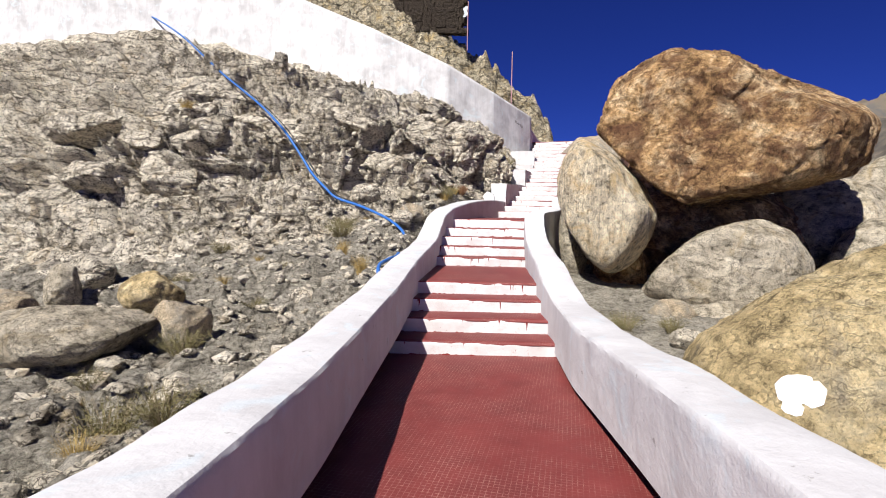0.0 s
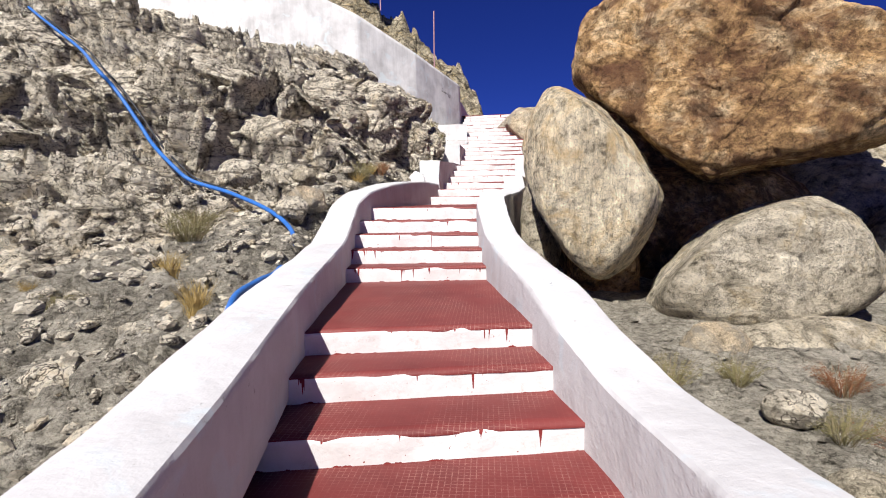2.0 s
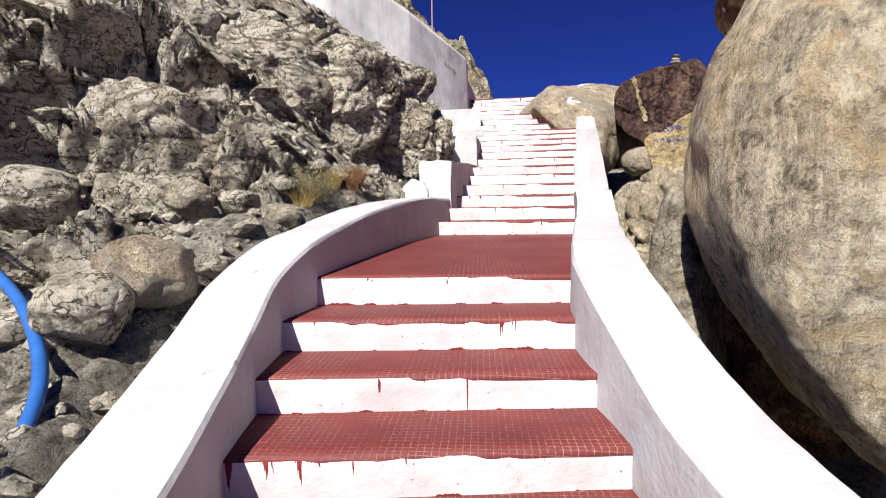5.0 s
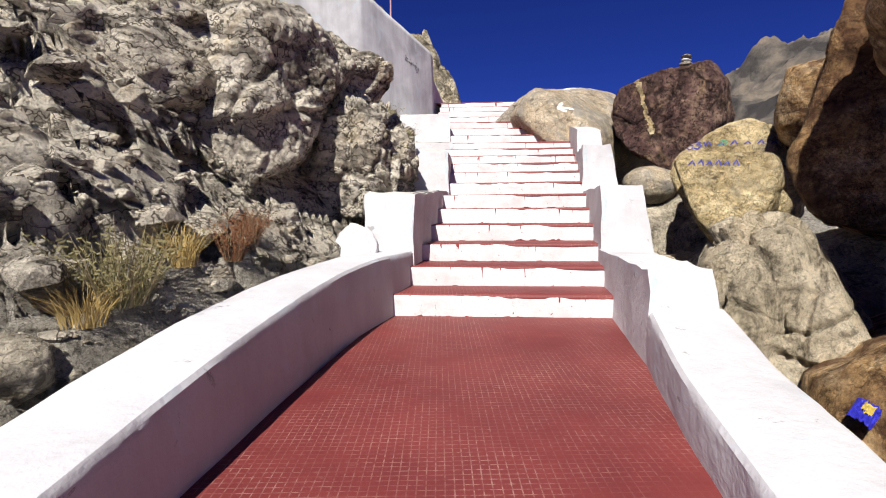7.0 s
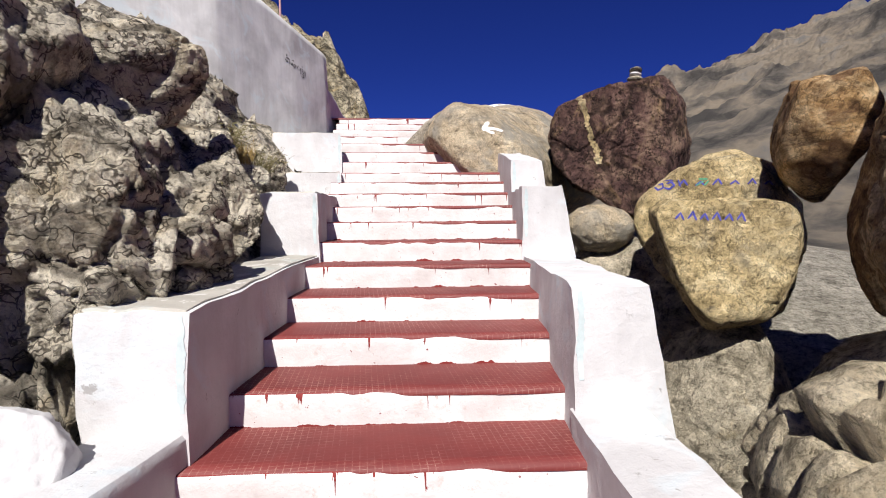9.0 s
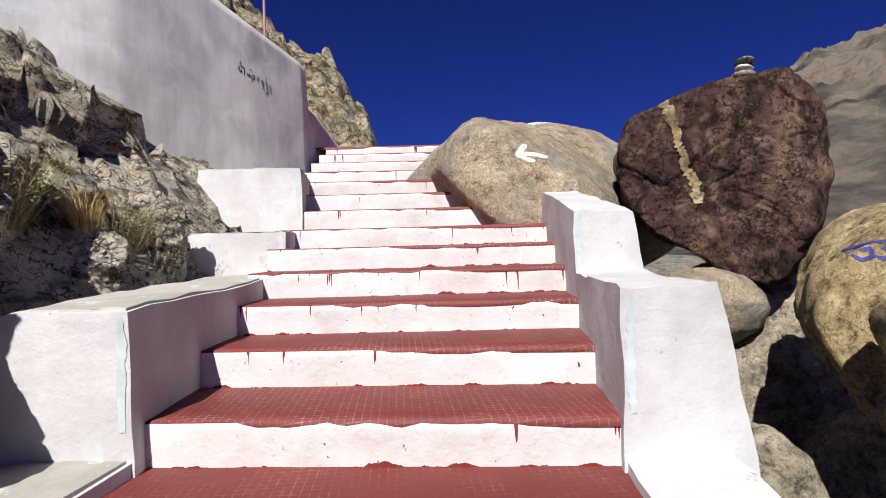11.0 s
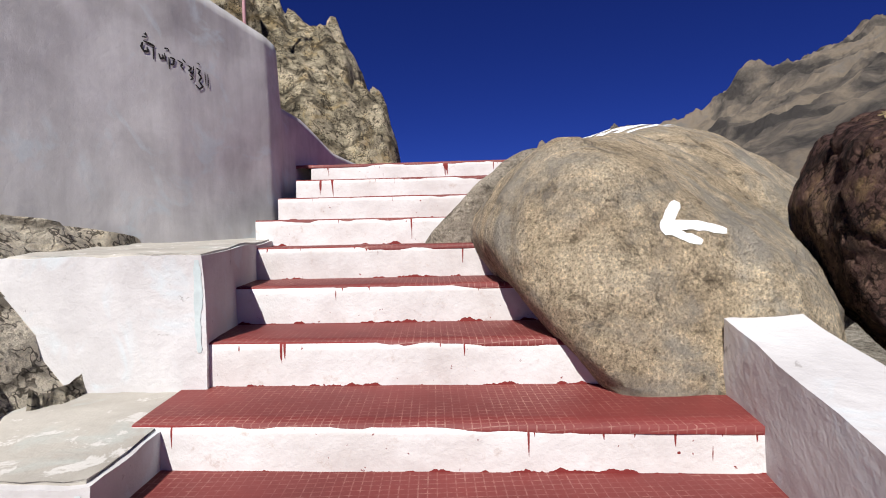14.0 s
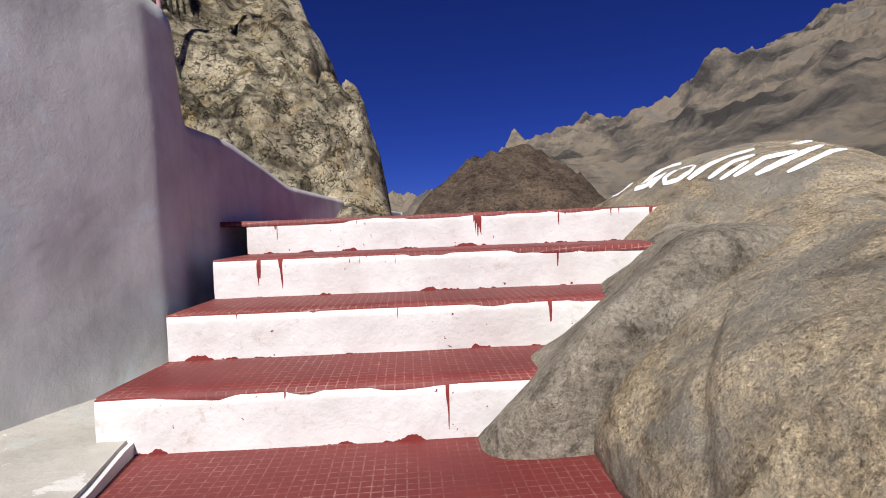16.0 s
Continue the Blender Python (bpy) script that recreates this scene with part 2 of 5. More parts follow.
SOIL = rock_mat("scree_soil", (0.18, 0.16, 0.125), (0.50, 0.455, 0.37), (0.76, 0.70, 0.59), None, grain=2.2, crack=0.35, tone=0.74)
BROWN = rock_mat("boulder_brown", (0.13, 0.065, 0.03), (0.56, 0.345, 0.155), (0.95, 0.74, 0.46), (0.14, 0.062, 0.034), 0.495, (1, 1, 1.6), crack=0.45, tone=0.92)
TAN = rock_mat("boulder_tan", (0.36, 0.285, 0.19), (0.60, 0.485, 0.33), (0.78, 0.67, 0.49), (0.40, 0.375, 0.33), 0.51, (1, 1, 1.3), grain=0.8, crack=0.10, tone=0.84, speckle=0.75)
STREAK = rock_mat("boulder_streaked", (0.17, 0.14, 0.10), (0.62, 0.53, 0.38), (0.88, 0.78, 0.58), (0.72, 0.52, 0.26), 0.55, (4.6, 4.6, 0.42), (0.0, 0.25, 0), crack=0.2, tone=1.08)
GREYB = rock_mat("boulder_grey", (0.17, 0.145, 0.10), (0.52, 0.455, 0.345), (0.74, 0.665, 0.53), (0.56, 0.43, 0.24), 0.60, (1, 1, 2.4), (0.2, 0.35, 0), crack=0.4, tone=0.98)
YELLOW = rock_mat("boulder_yellow", (0.24, 0.175, 0.08), (0.66, 0.51, 0.27), (0.90, 0.76, 0.48), (0.42, 0.36, 0.27), 0.6, (1, 1, 1.8), crack=0.4, tone=0.90)
DARKR = rock_mat("boulder_dark", (0.04, 0.02, 0.02), (0.12, 0.066, 0.056), (0.30, 0.20, 0.14), (0.46, 0.31, 0.15), 0.62, (1.5, 1.5, 1.0), (0, 0.6, 0), tone=0.95)
FARROCK = rock_mat("far_crag_stone", (0.09, 0.075, 0.05), (0.44, 0.385, 0.27), (0.74, 0.65, 0.47), (0.70, 0.52, 0.25), 0.58, (1, 1, 2), grain=1.1, crack=0.9, tone=0.92)
HILL = rock_mat("hill_dark_stone", (0.04, 0.028, 0.02), (0.17, 0.12, 0.085), (0.34, 0.25, 0.17), None, grain=0.35, crack=0, tone=0.31)


def mountain_mat():
    m, nt, bs, tc = base("mountain_stone", 0.95)
    geo = nt.nodes.new("ShaderNodeNewGeometry")
    pos = geo.outputs["Position"]
    n = tex_noise(nt, pos, 0.006, 9, 0.62, 0.5)
    col = ramp(nt, n, [(0.38, (0.09, 0.082, 0.074)), (0.47, (0.22, 0.192, 0.158)), (0.56, (0.40, 0.33, 0.245)), (0.66, (0.28, 0.262, 0.235))])
    sep = nt.nodes.new("ShaderNodeSeparateXYZ")
    nt.links.new(pos, sep.inputs[0])
    hz = maths(nt, "ADD", sep.outputs[2], maths(nt, "MULTIPLY", tex_noise(nt, pos, 0.008, 8, 0.7), 260.0))
    snow = ramp(nt, maths(nt, "MULTIPLY", maths(nt, "SUBTRACT", hz, 830.0), 0.01, True), [(0.0, (0, 0, 0)), (0.5, (0.9, 0.9, 0.9))])
    col = mix(nt, snow, col, (0.8, 0.82, 0.86))
    nt.links.new(col, bs.inputs["Base Color"])
    nt.links.new(bump(nt, tex_noise(nt, pos, 0.045, 11, 0.8, 0.3), 1.0, 30.0), bs.inputs["Normal"])
    return m


MOUNTAIN = mountain_mat()


# ---------------------------------------------------------------- mesh helpers
def mesh_object(name, verts, faces, mat, parent=None, smooth=True, uv=None):
    me = bpy.data.meshes.new(name)
    me.from_pydata([tuple(map(float, v)) for v in verts], [], [tuple(map(int, f)) for f in faces])
    if smooth:
        me.polygons.foreach_set("use_smooth", [True] * len(me.polygons))
    me.materials.append(mat)
    if uv is not None:
        layer = me.uv_layers.new(name="UVMap")
        loop = np.zeros(len(me.loops), dtype=np.int32)
        me.loops.foreach_get("vertex_index", loop)
        layer.data.foreach_set("uv", np.asarray(uv, dtype=np.float32)[loop].ravel())
    me.update()
    ob = new(name, me)
    ob.parent = parent
    return ob


def part(name, bm, material, parent, label=""):
    """Links a bmesh as one mesh object under a thing or a part."""
    me = bpy.data.meshes.new(name)
    bm.to_mesh(me)
    bm.free()
    me.materials.append(material)
    ob = new(name, me)
    ob.parent = parent
    if label:
        ob["label"] = label
    return ob


def empty(name, label, category, kind="", group=""):
    return tagged(new(name), label, category, group, kind)


def grid_faces(nu, nv, off=0):
    i, j = np.meshgrid(np.arange(nu - 1), np.arange(nv - 1), indexing="ij")
    a = (i * nv + j).ravel() + off
    return np.stack([a, a + nv, a + nv + 1, a + 1], 1)


def smooth_curve(knots, n, soft):
    """Points of several columns, given at knots of the first column, filled in evenly and rounded off."""
    k = np.array(knots, dtype=float)
    y = np.linspace(k[0, 0], k[-1, 0], n)
    cols = []
    w = np.exp(-np.linspace(-2.5, 2.5, 2 * soft + 1) ** 2)
    w /= w.sum()
    for c in range(1, k.shape[1]):
        v = np.interp(y, k[:, 0], k[:, c])
        pad = np.concatenate([2 * v[0] - v[soft:0:-1], v, 2 * v[-1] - v[-2:-soft - 2:-1]])
        cols.append(np.convolve(pad, w, "valid"))
    return np.stack([y, *cols], 1)


# ---------------------------------------------------------------- stairs
# step number, left end x, y, right end x, y, height of the tread
STEP_KNOTS = [
    (1, 1.60, 0.15, 3.32, 0.51, 0.15), (4, 1.36, 1.72, 3.04, 2.05, 0.66),
    (5, 1.02, 4.16, 2.69, 4.38, 0.86), (8, 0.83, 5.63, 2.53, 5.66, 1.40), (9, 0.93, 6.13, 2.60, 6.12, 1.59),
    (10, 1.51, 9.64, 3.21, 9.40, 1.84), (17, 2.07, 13.12, 3.85, 12.78, 3.07),
    (21, 2.11, 15.07, 4.26, 14.84, 3.74), (24, 2.01, 16.51, 4.45, 16.35, 4.35), (25, 1.95, 16.98, 4.55, 16.85, 4.54), (28, 2.06, 18.32, 4.75, 18.05, 5.11),
]
_sk = np.array(STEP_KNOTS)
STEPS = {i: [float(np.interp(i, _sk[:, 0], _sk[:, c])) for c in range(1, 6)] for i in range(1, 29)}


def floor_plate(name, corners, z0, z1, mat, parent, n=24, seed=0):
    """A slab of floor between a front edge and a back edge, rough along its front."""
    (ax, ay), (bx, by), (cx, cy), (dx, dy) = corners
    m = max(3, int(abs(cy - by) / 0.12) + 2)
    verts, uv = [], []
    for a in range(n):
        s = a / (n - 1)
        for b in range(m):
            t = b / (m - 1)
            x = (ax + (bx - ax) * s) * (1 - t) + (dx + (cx - dx) * s) * t
            y = (ay + (by - ay) * s) * (1 - t) + (dy + (cy - dy) * s) * t
            z = z0 + (z1 - z0) * t
            w = noise.noise((x * 2.2, y * 2.2, seed)) * 0.004 + noise.noise((x * 9, y * 9, seed)) * 0.0015
            if b == 0:
                y += noise.noise((x * 7, seed, 3.0)) * 0.005
            verts.append((x, y, z + w))
            uv.append((x, y))
    top = len(verts)
    faces = [tuple(f) for f in grid_faces(n, m)]
    for a in range(n):
        x, y, z = verts[a * m]
        verts.append((x, y + 0.003, z - 0.03))
        uv.append((x, y - 0.03))
    for a in range(n - 1):
        faces.append((a * m, (a + 1) * m, top + a + 1, top + a))
    faces = [f[::-1] for f in faces[:len(grid_faces(n, m))]] + faces[len(grid_faces(n, m)):]
    ob = mesh_object(name, verts, faces, mat, parent, True, uv)
    return ob


def riser_face(a, b, z0, z1, parent, seed):
    """The upright of a step as a thick plate, uneven by hand."""
    n, m = 40, 7
    verts, uv = [], []
    for i in range(n):
        s = i / (n - 1)
        x, y = a[0] + (b[0] - a[0]) * s, a[1] + (b[1] - a[1]) * s
        for j in range(m):
            t = j / (m - 1)
            z = z0 - 0.02 + (z1 - z0 + 0.02) * t
            push = noise.noise((x * 3, z * 4, seed)) * 0.008 + noise.noise((x * 11, z * 11, seed)) * 0.003
            if j == m - 1:
                z += noise.noise((x * 5, 1.7, seed)) * 0.003
                push += 0.008
            verts.append((x, y + push - 0.004 * (j == m - 1), z))
            uv.append((s * 1.7, (z - z0) * 0.172 / max(z1 - z0, 0.01)))
    faces = [tuple(f) for f in grid_faces(n, m)]
    k = len(verts)
    for i in range(n):
        x, y, z = verts[i * m + m - 1]
        verts.append((x, y + 0.1, z - 0.004))
        uv.append((i / (n - 1) * 1.7, 0.168))
    for i in range(n - 1):
        faces.append((i * m + m - 1, (i + 1) * m + m - 1, k + i + 1, k + i))
    return mesh_object("riser", verts, faces, RISER, parent, True, uv)


stairs = empty("stairs", "long outdoor stairway with red mosaic treads and whitewashed risers", "stairs", "structure")
lower = floor_plate("landing", [(2.4, -9.5), (5.5, -9.5), (3.75, 0.60), (1.35, 0.18)], 0.02, 0.0, RED, stairs, 30, 1)
for i in range(1, 29):
    xl, yl, xr, yr, z = STEPS[i]
    zb = STEPS[i - 1][4] if i > 1 else 0.0
    if i == 5:
        zb = 0.69
    if i == 10:
        zb = 1.66
    riser_face((xl - 0.12, yl - 0.02), (xr + 0.12, yr + 0.02), zb, z, stairs, i * 3.7)
    if i < 28:
        nl = STEPS[i + 1]
        zn = {4: 0.69, 9: 1.66}.get(i, z)
        floor_plate("landing" if i in (4, 9) else "tread", [(xl - 0.12, yl - 0.012), (xr + 0.12, yr + 0.012), (nl[2] + 0.12, nl[1 + 2] + 0.03), (nl[0] - 0.12, nl[1] + 0.03)],
                    z + 0.004, zn + 0.004, RED, stairs, 30, i * 1.3)
top = STEPS[28]
floor_plate("landing", [(top[0] - 0.3, top[1] - 0.012), (top[2] + 0.3, top[3] + 0.012), (top[2] + 0.6, top[3] + 3.0), (top[0] - 0.3, top[1] + 3.0)], top[4] + 0.004, top[4] + 0.004, RED, stairs, 30, 77)


# ---------------------------------------------------------------- parapets
def parapet(name, knots, side, thick, parent, mat=PARAPET, n=200, batter=0.06, base_drop=0.55, outer_drop=1.1, soft=5, seed=0):
    """A hand-made low wall. knots: y, x of the inner face, top height. side: -1 wall lies to the left, +1 to the right."""
    c = smooth_curve(knots, n, soft)
    y, x, zt = c[:, 0], c[:, 1], c[:, 2]
    tx, ty = np.gradient(x), np.gradient(y)
    ln = np.hypot(tx, ty)
    nx, ny = side * ty / ln, -side * tx / ln
    prof = [(0.0, -1.0), (0.005, -0.75), (0.0, -0.5), (0.005, -0.25), (0.01, -0.1), (0.015, -0.022), (0.05, -0.002), (0.12, 0.003), (0.5, 0.010), (0.9, 0.0), (0.97, -0.008), (0.99, -0.04), (1.0, -0.2), (1.03, -0.5), (1.12, -1.0)]
    verts = []
    for i in range(n):
        h_in, h_out = base_drop, outer_drop
        for u, v in prof:
            d = u * thick
            px, py = x[i] + nx[i] * d, y[i] + ny[i] * d
            hh = (h_in if u < 0.3 else h_out)
            if v > -0.06:
                pz = zt[i] + v
            else:
                pz = zt[i] + v * hh
            w = noise.noise((px * 1.7, py * 1.7, pz * 1.7 + seed)) * 0.02 + noise.noise((px * 7, py * 7, pz * 7 + seed)) * 0.006
            verts.append((px + nx[i] * w * (0.6 if u > 0.05 else -0.6), py + ny[i] * w, pz + w * 0.7))
    m = len(prof)
    f = grid_faces(n, m)
    faces = [tuple(q if side > 0 else q[::-1]) for q in f]
    faces.append(tuple(range(m))[::-1] if side > 0 else tuple(range(m)))
    last = (n - 1) * m
    faces.append(tuple(last + k for k in range(m)) if side > 0 else tuple(last + k for k in range(m))[::-1])
    ob = mesh_object(name, verts, faces, mat, parent)
    ob.data.set_sharp_from_angle(angle=radians(33))
    return ob


def block(name, foot, z0, z1a, z1b, mat, parent, edge=0.025, seed=0, batter=0.0):
    """A plastered block on a four-cornered foot (front inner, front outer, back outer, back inner), its top sloping from z1a at the front to z1b."""
    bm = bmesh.new()
    fi, fo, bo, bi = foot
    out = (Vector((fo[0] - fi[0], fo[1] - fi[1], 0))).normalized() * batter
    low = [bm.verts.new((fi[0], fi[1] - 0.02, z0)), bm.verts.new((fo[0] + out.x, fo[1] - 0.02, z0)), bm.verts.new((bo[0] + out.x, bo[1], z0)), bm.verts.new((bi[0], bi[1], z0))]
    up = [bm.verts.new((fi[0], fi[1], z1a)), bm.verts.new((fo[0], fo[1], z1a)), bm.verts.new((bo[0], bo[1], z1b)), bm.verts.new((bi[0], bi[1], z1b))]
    bm.faces.new(low)
    bm.faces.new(up)
    for k in range(4):
        bm.faces.new((low[k], low[(k + 1) % 4], up[(k + 1) % 4], up[k]))
    bmesh.ops.recalc_face_normals(bm, faces=bm.faces)
    bmesh.ops.subdivide_edges(bm, edges=bm.edges[:], cuts=11, use_grid_fill=True)
    for v in bm.verts:
        p = v.co * 2.3
        v.co += Vector((noise.noise(p), noise.noise(p + Vector((9, 0, 0))), noise.noise(p + Vector((0, 9, 0))))) * 0.014
    for ed in bm.edges:
        if len(ed.link_faces) == 2 and ed.calc_face_angle(0) > 0.8:
            ed.smooth = False
            for v in ed.verts:
                p = v.co * 9.0
                v.co += Vector((noise.noise(p), noise.noise(p + Vector((9, 0, 0))), noise.noise(p + Vector((0, 9, 0))))) * 0.008
    for fc in bm.faces:
        fc.smooth = True
    return part(name, bm, mat, parent)


wall_left = empty("wall_left", "low whitewashed plaster parapet along the stairs, stepped beside the steps", "parapet wall", "structure")
parapet("parapet", [(-9.5, 2.75, 0.78), (-4.33, 2.39, 0.75), (-2.97, 2.16, 0.71), (-1.8, 1.93, 0.71), (0.12, 1.60, 0.79), (1.72, 1.36, 0.98), (3.0, 1.18, 1.08), (4.15, 1.02, 1.18),
                    (5.0, 0.90, 1.40), (5.63, 0.83, 1.68), (6.13, 0.91, 1.85), (7.0, 0.99, 1.97), (7.6, 1.06, 2.04), (8.25, 1.14, 2.10), (8.85, 1.24, 2.14), (9.4, 1.40, 2.17), (9.75, 1.51, 2.17), (10.3, 1.63, 2.15)], -1, 0.42, wall_left, seed=1)
wall_right = empty("wall_right", "low whitewashed plaster parapet, stepped and battered beside the boulders", "parapet wall", "structure")
parapet("parapet", [(-9.5, 5.0, 0.78), (-3.83, 4.17, 0.75), (-2.5, 3.91, 0.70), (-1.84, 3.77, 0.67), (-0.74, 3.54, 0.61), (0.75, 3.31, 0.61), (1.6, 3.12, 0.80), (2.3, 3.0, 0.97), (3.07, 2.88, 1.05), (3.7, 2.79, 1.12),
                    (4.58, 2.66, 1.27), (5.3, 2.57, 1.57), (5.78, 2.54, 1.74), (6.4, 2.65, 1.79), (7.5, 2.86, 1.85), (8.3, 3.04, 1.97)], 1, 0.42, wall_right, seed=2)
EDGES = []
# stepped blocks: y front, y back, inner x front, inner x back, top front, top back, width
for yf, yb, xf, xb, za, zb, wd in ((10.2, 12.56, 1.62, 1.99, 2.69, 2.78, 0.46), (12.5, 14.7, 1.985, 2.10, 3.33, 3.38, 0.50), (14.64, 15.55, 2.10, 2.09, 3.71, 3.73, 0.80), (15.5, 17.9, 2.08, 1.86, 4.35, 4.42, 0.95)):
    EDGES.append((block("block", [(xf, yf), (xf - wd, yf + 0.03), (xb - wd, yb), (xb, yb)], za - 1.3, za, zb, WHITE, wall_left, seed=yf), xf - 0.03, yf, za))
    block("cap", [(xf - 0.02, yf + 0.03), (xf - wd + 0.02, yf + 0.06), (xb - wd + 0.02, yb - 0.01), (xb - 0.02, yb - 0.01)], za - 0.05, za + 0.012, zb + 0.012, CEMENT, wall_left, seed=yf + 1)
for yf, yb, xf, xb, za, zb, wd in ((8.24, 10.2, 3.03, 3.35, 2.19, 2.16, 0.36), (10.15, 12.32, 3.35, 3.78, 2.75, 2.76, 0.38), (12.28, 13.4, 3.76, 3.98, 3.37, 3.39, 0.36), (13.36, 15.25, 3.97, 4.31, 3.73, 4.06, 0.34)):
    EDGES.append((block("block", [(xf, yf), (xf + wd, yf), (xb + wd, yb), (xb, yb)], za - 1.5, za, zb, WHITE, wall_right, seed=yf, batter=0.28), xf + 0.03, yf, za))


# ---------------------------------------------------------------- tall plastered wall above the cliff
wall_upper = empty("wall_upper", "tall limewashed retaining wall climbing above the cliff", "retaining wall", "structure")


def tall_wall(name, knots, thick, mat, parent, z_low, n=160, soft=3, rows=26):
    """A wall along a plan line. knots: way along, x, y, top height, foot height."""
    c = smooth_curve(knots, n, soft)
    x, y, zt, zf = c[:, 1], c[:, 2], c[:, 3], c[:, 4]
    tx, ty = np.gradient(x), np.gradient(y)
    ln = np.hypot(tx, ty)
    nx, ny = ty / ln, -tx / ln
    verts = []
    prof = [(0.0, k / (rows - 1)) for k in range(rows)] + [(0.25, 1.0), (0.75, 1.0), (1.0, 0.98), (1.0, 0.5), (1.0, 0.0)]
    for i in range(n):
        for u, v in prof:
            z = zf[i] + (zt[i] - zf[i]) * v + (0.02 if 0.2 < u < 0.8 else 0)
            w = noise.noise((x[i] * 0.9, y[i] * 0.9, z * 0.9)) * 0.022 + noise.noise((x[i] * 3, y[i] * 3, z * 3)) * 0.006
            d = u * thick + w * (u == 0.0) + 0.05 * (1 - v) * -(u == 0.0)
            verts.append((x[i] - nx[i] * d, y[i] - ny[i] * d, z + w * 0.3))
    m = len(prof)
    faces = [tuple(q) for q in grid_faces(n, m)]
    faces.append(tuple(range(m))[::-1])
    faces.append(tuple((n - 1) * m + k for k in range(m)))
    return mesh_object(name, verts, faces, mat, parent)


tall_wall("wall_face", [(0, -30, 11.0, 19.0, 9.0), (1, -8.3, 13.6, 10.8, 6.0), (2, -4.0, 13.6, 8.85, 5.6), (3, -1.2, 14.3, 7.55, 4.4), (4, 0.40, 15.60, 6.72, 4.0), (5, 1.28, 16.95, 6.32, 4.2), (5.9, 1.70, 17.72, 6.16, 4.3), (6.1, 1.74, 17.86, 6.13, 4.3), (6.2, 1.73, 17.98, 6.10, 4.3), (6.26, 1.72, 18.03, 5.62, 4.3),
                        (6.6, 1.80, 18.5, 5.60, 4.4), (7.0, 1.97, 19.3, 5.38, 4.5), (7.6, 2.35, 20.6, 5.28, 4.6), (8, 2.8, 22.0, 5.2, 4.6)], 0.45, GREYWALL, wall_upper, 4, n=420)


# ---------------------------------------------------------------- terrain
def left_height(x, y):
    """The hillside on the left of the stairs: sloping scree, then a broken cliff, then a steep slope."""
    plane = 0.05 + 0.268 * y + 0.06 * np.clip(x, -6, 2)
    plane = np.where(y < 0.5, 0.184 + 0.10 * (y - 0.5) + 0.06 * np.clip(x, -6, 2), plane)
    yf = 4.6 + 4.4 * np.exp(np.minimum(x, 2.0) * 0.42)
    d = (y - yf) * 0.75
    add = 0.8 * step01(-1.5, 0.5, d) + 1.3 * step01(0.4, 1.5, d) + (0.45 + 0.06 * np.clip(-4 - x, 0, 8)) * np.maximum(d - 1.8, 0)
    crest = 5.25 - 0.36 * x
    h = plane + add
    h = np.where(h > crest - 1, crest - 1 + (1 - np.exp(-(h - crest + 1) / 1.6)) * 1.3, h)
    return h, d


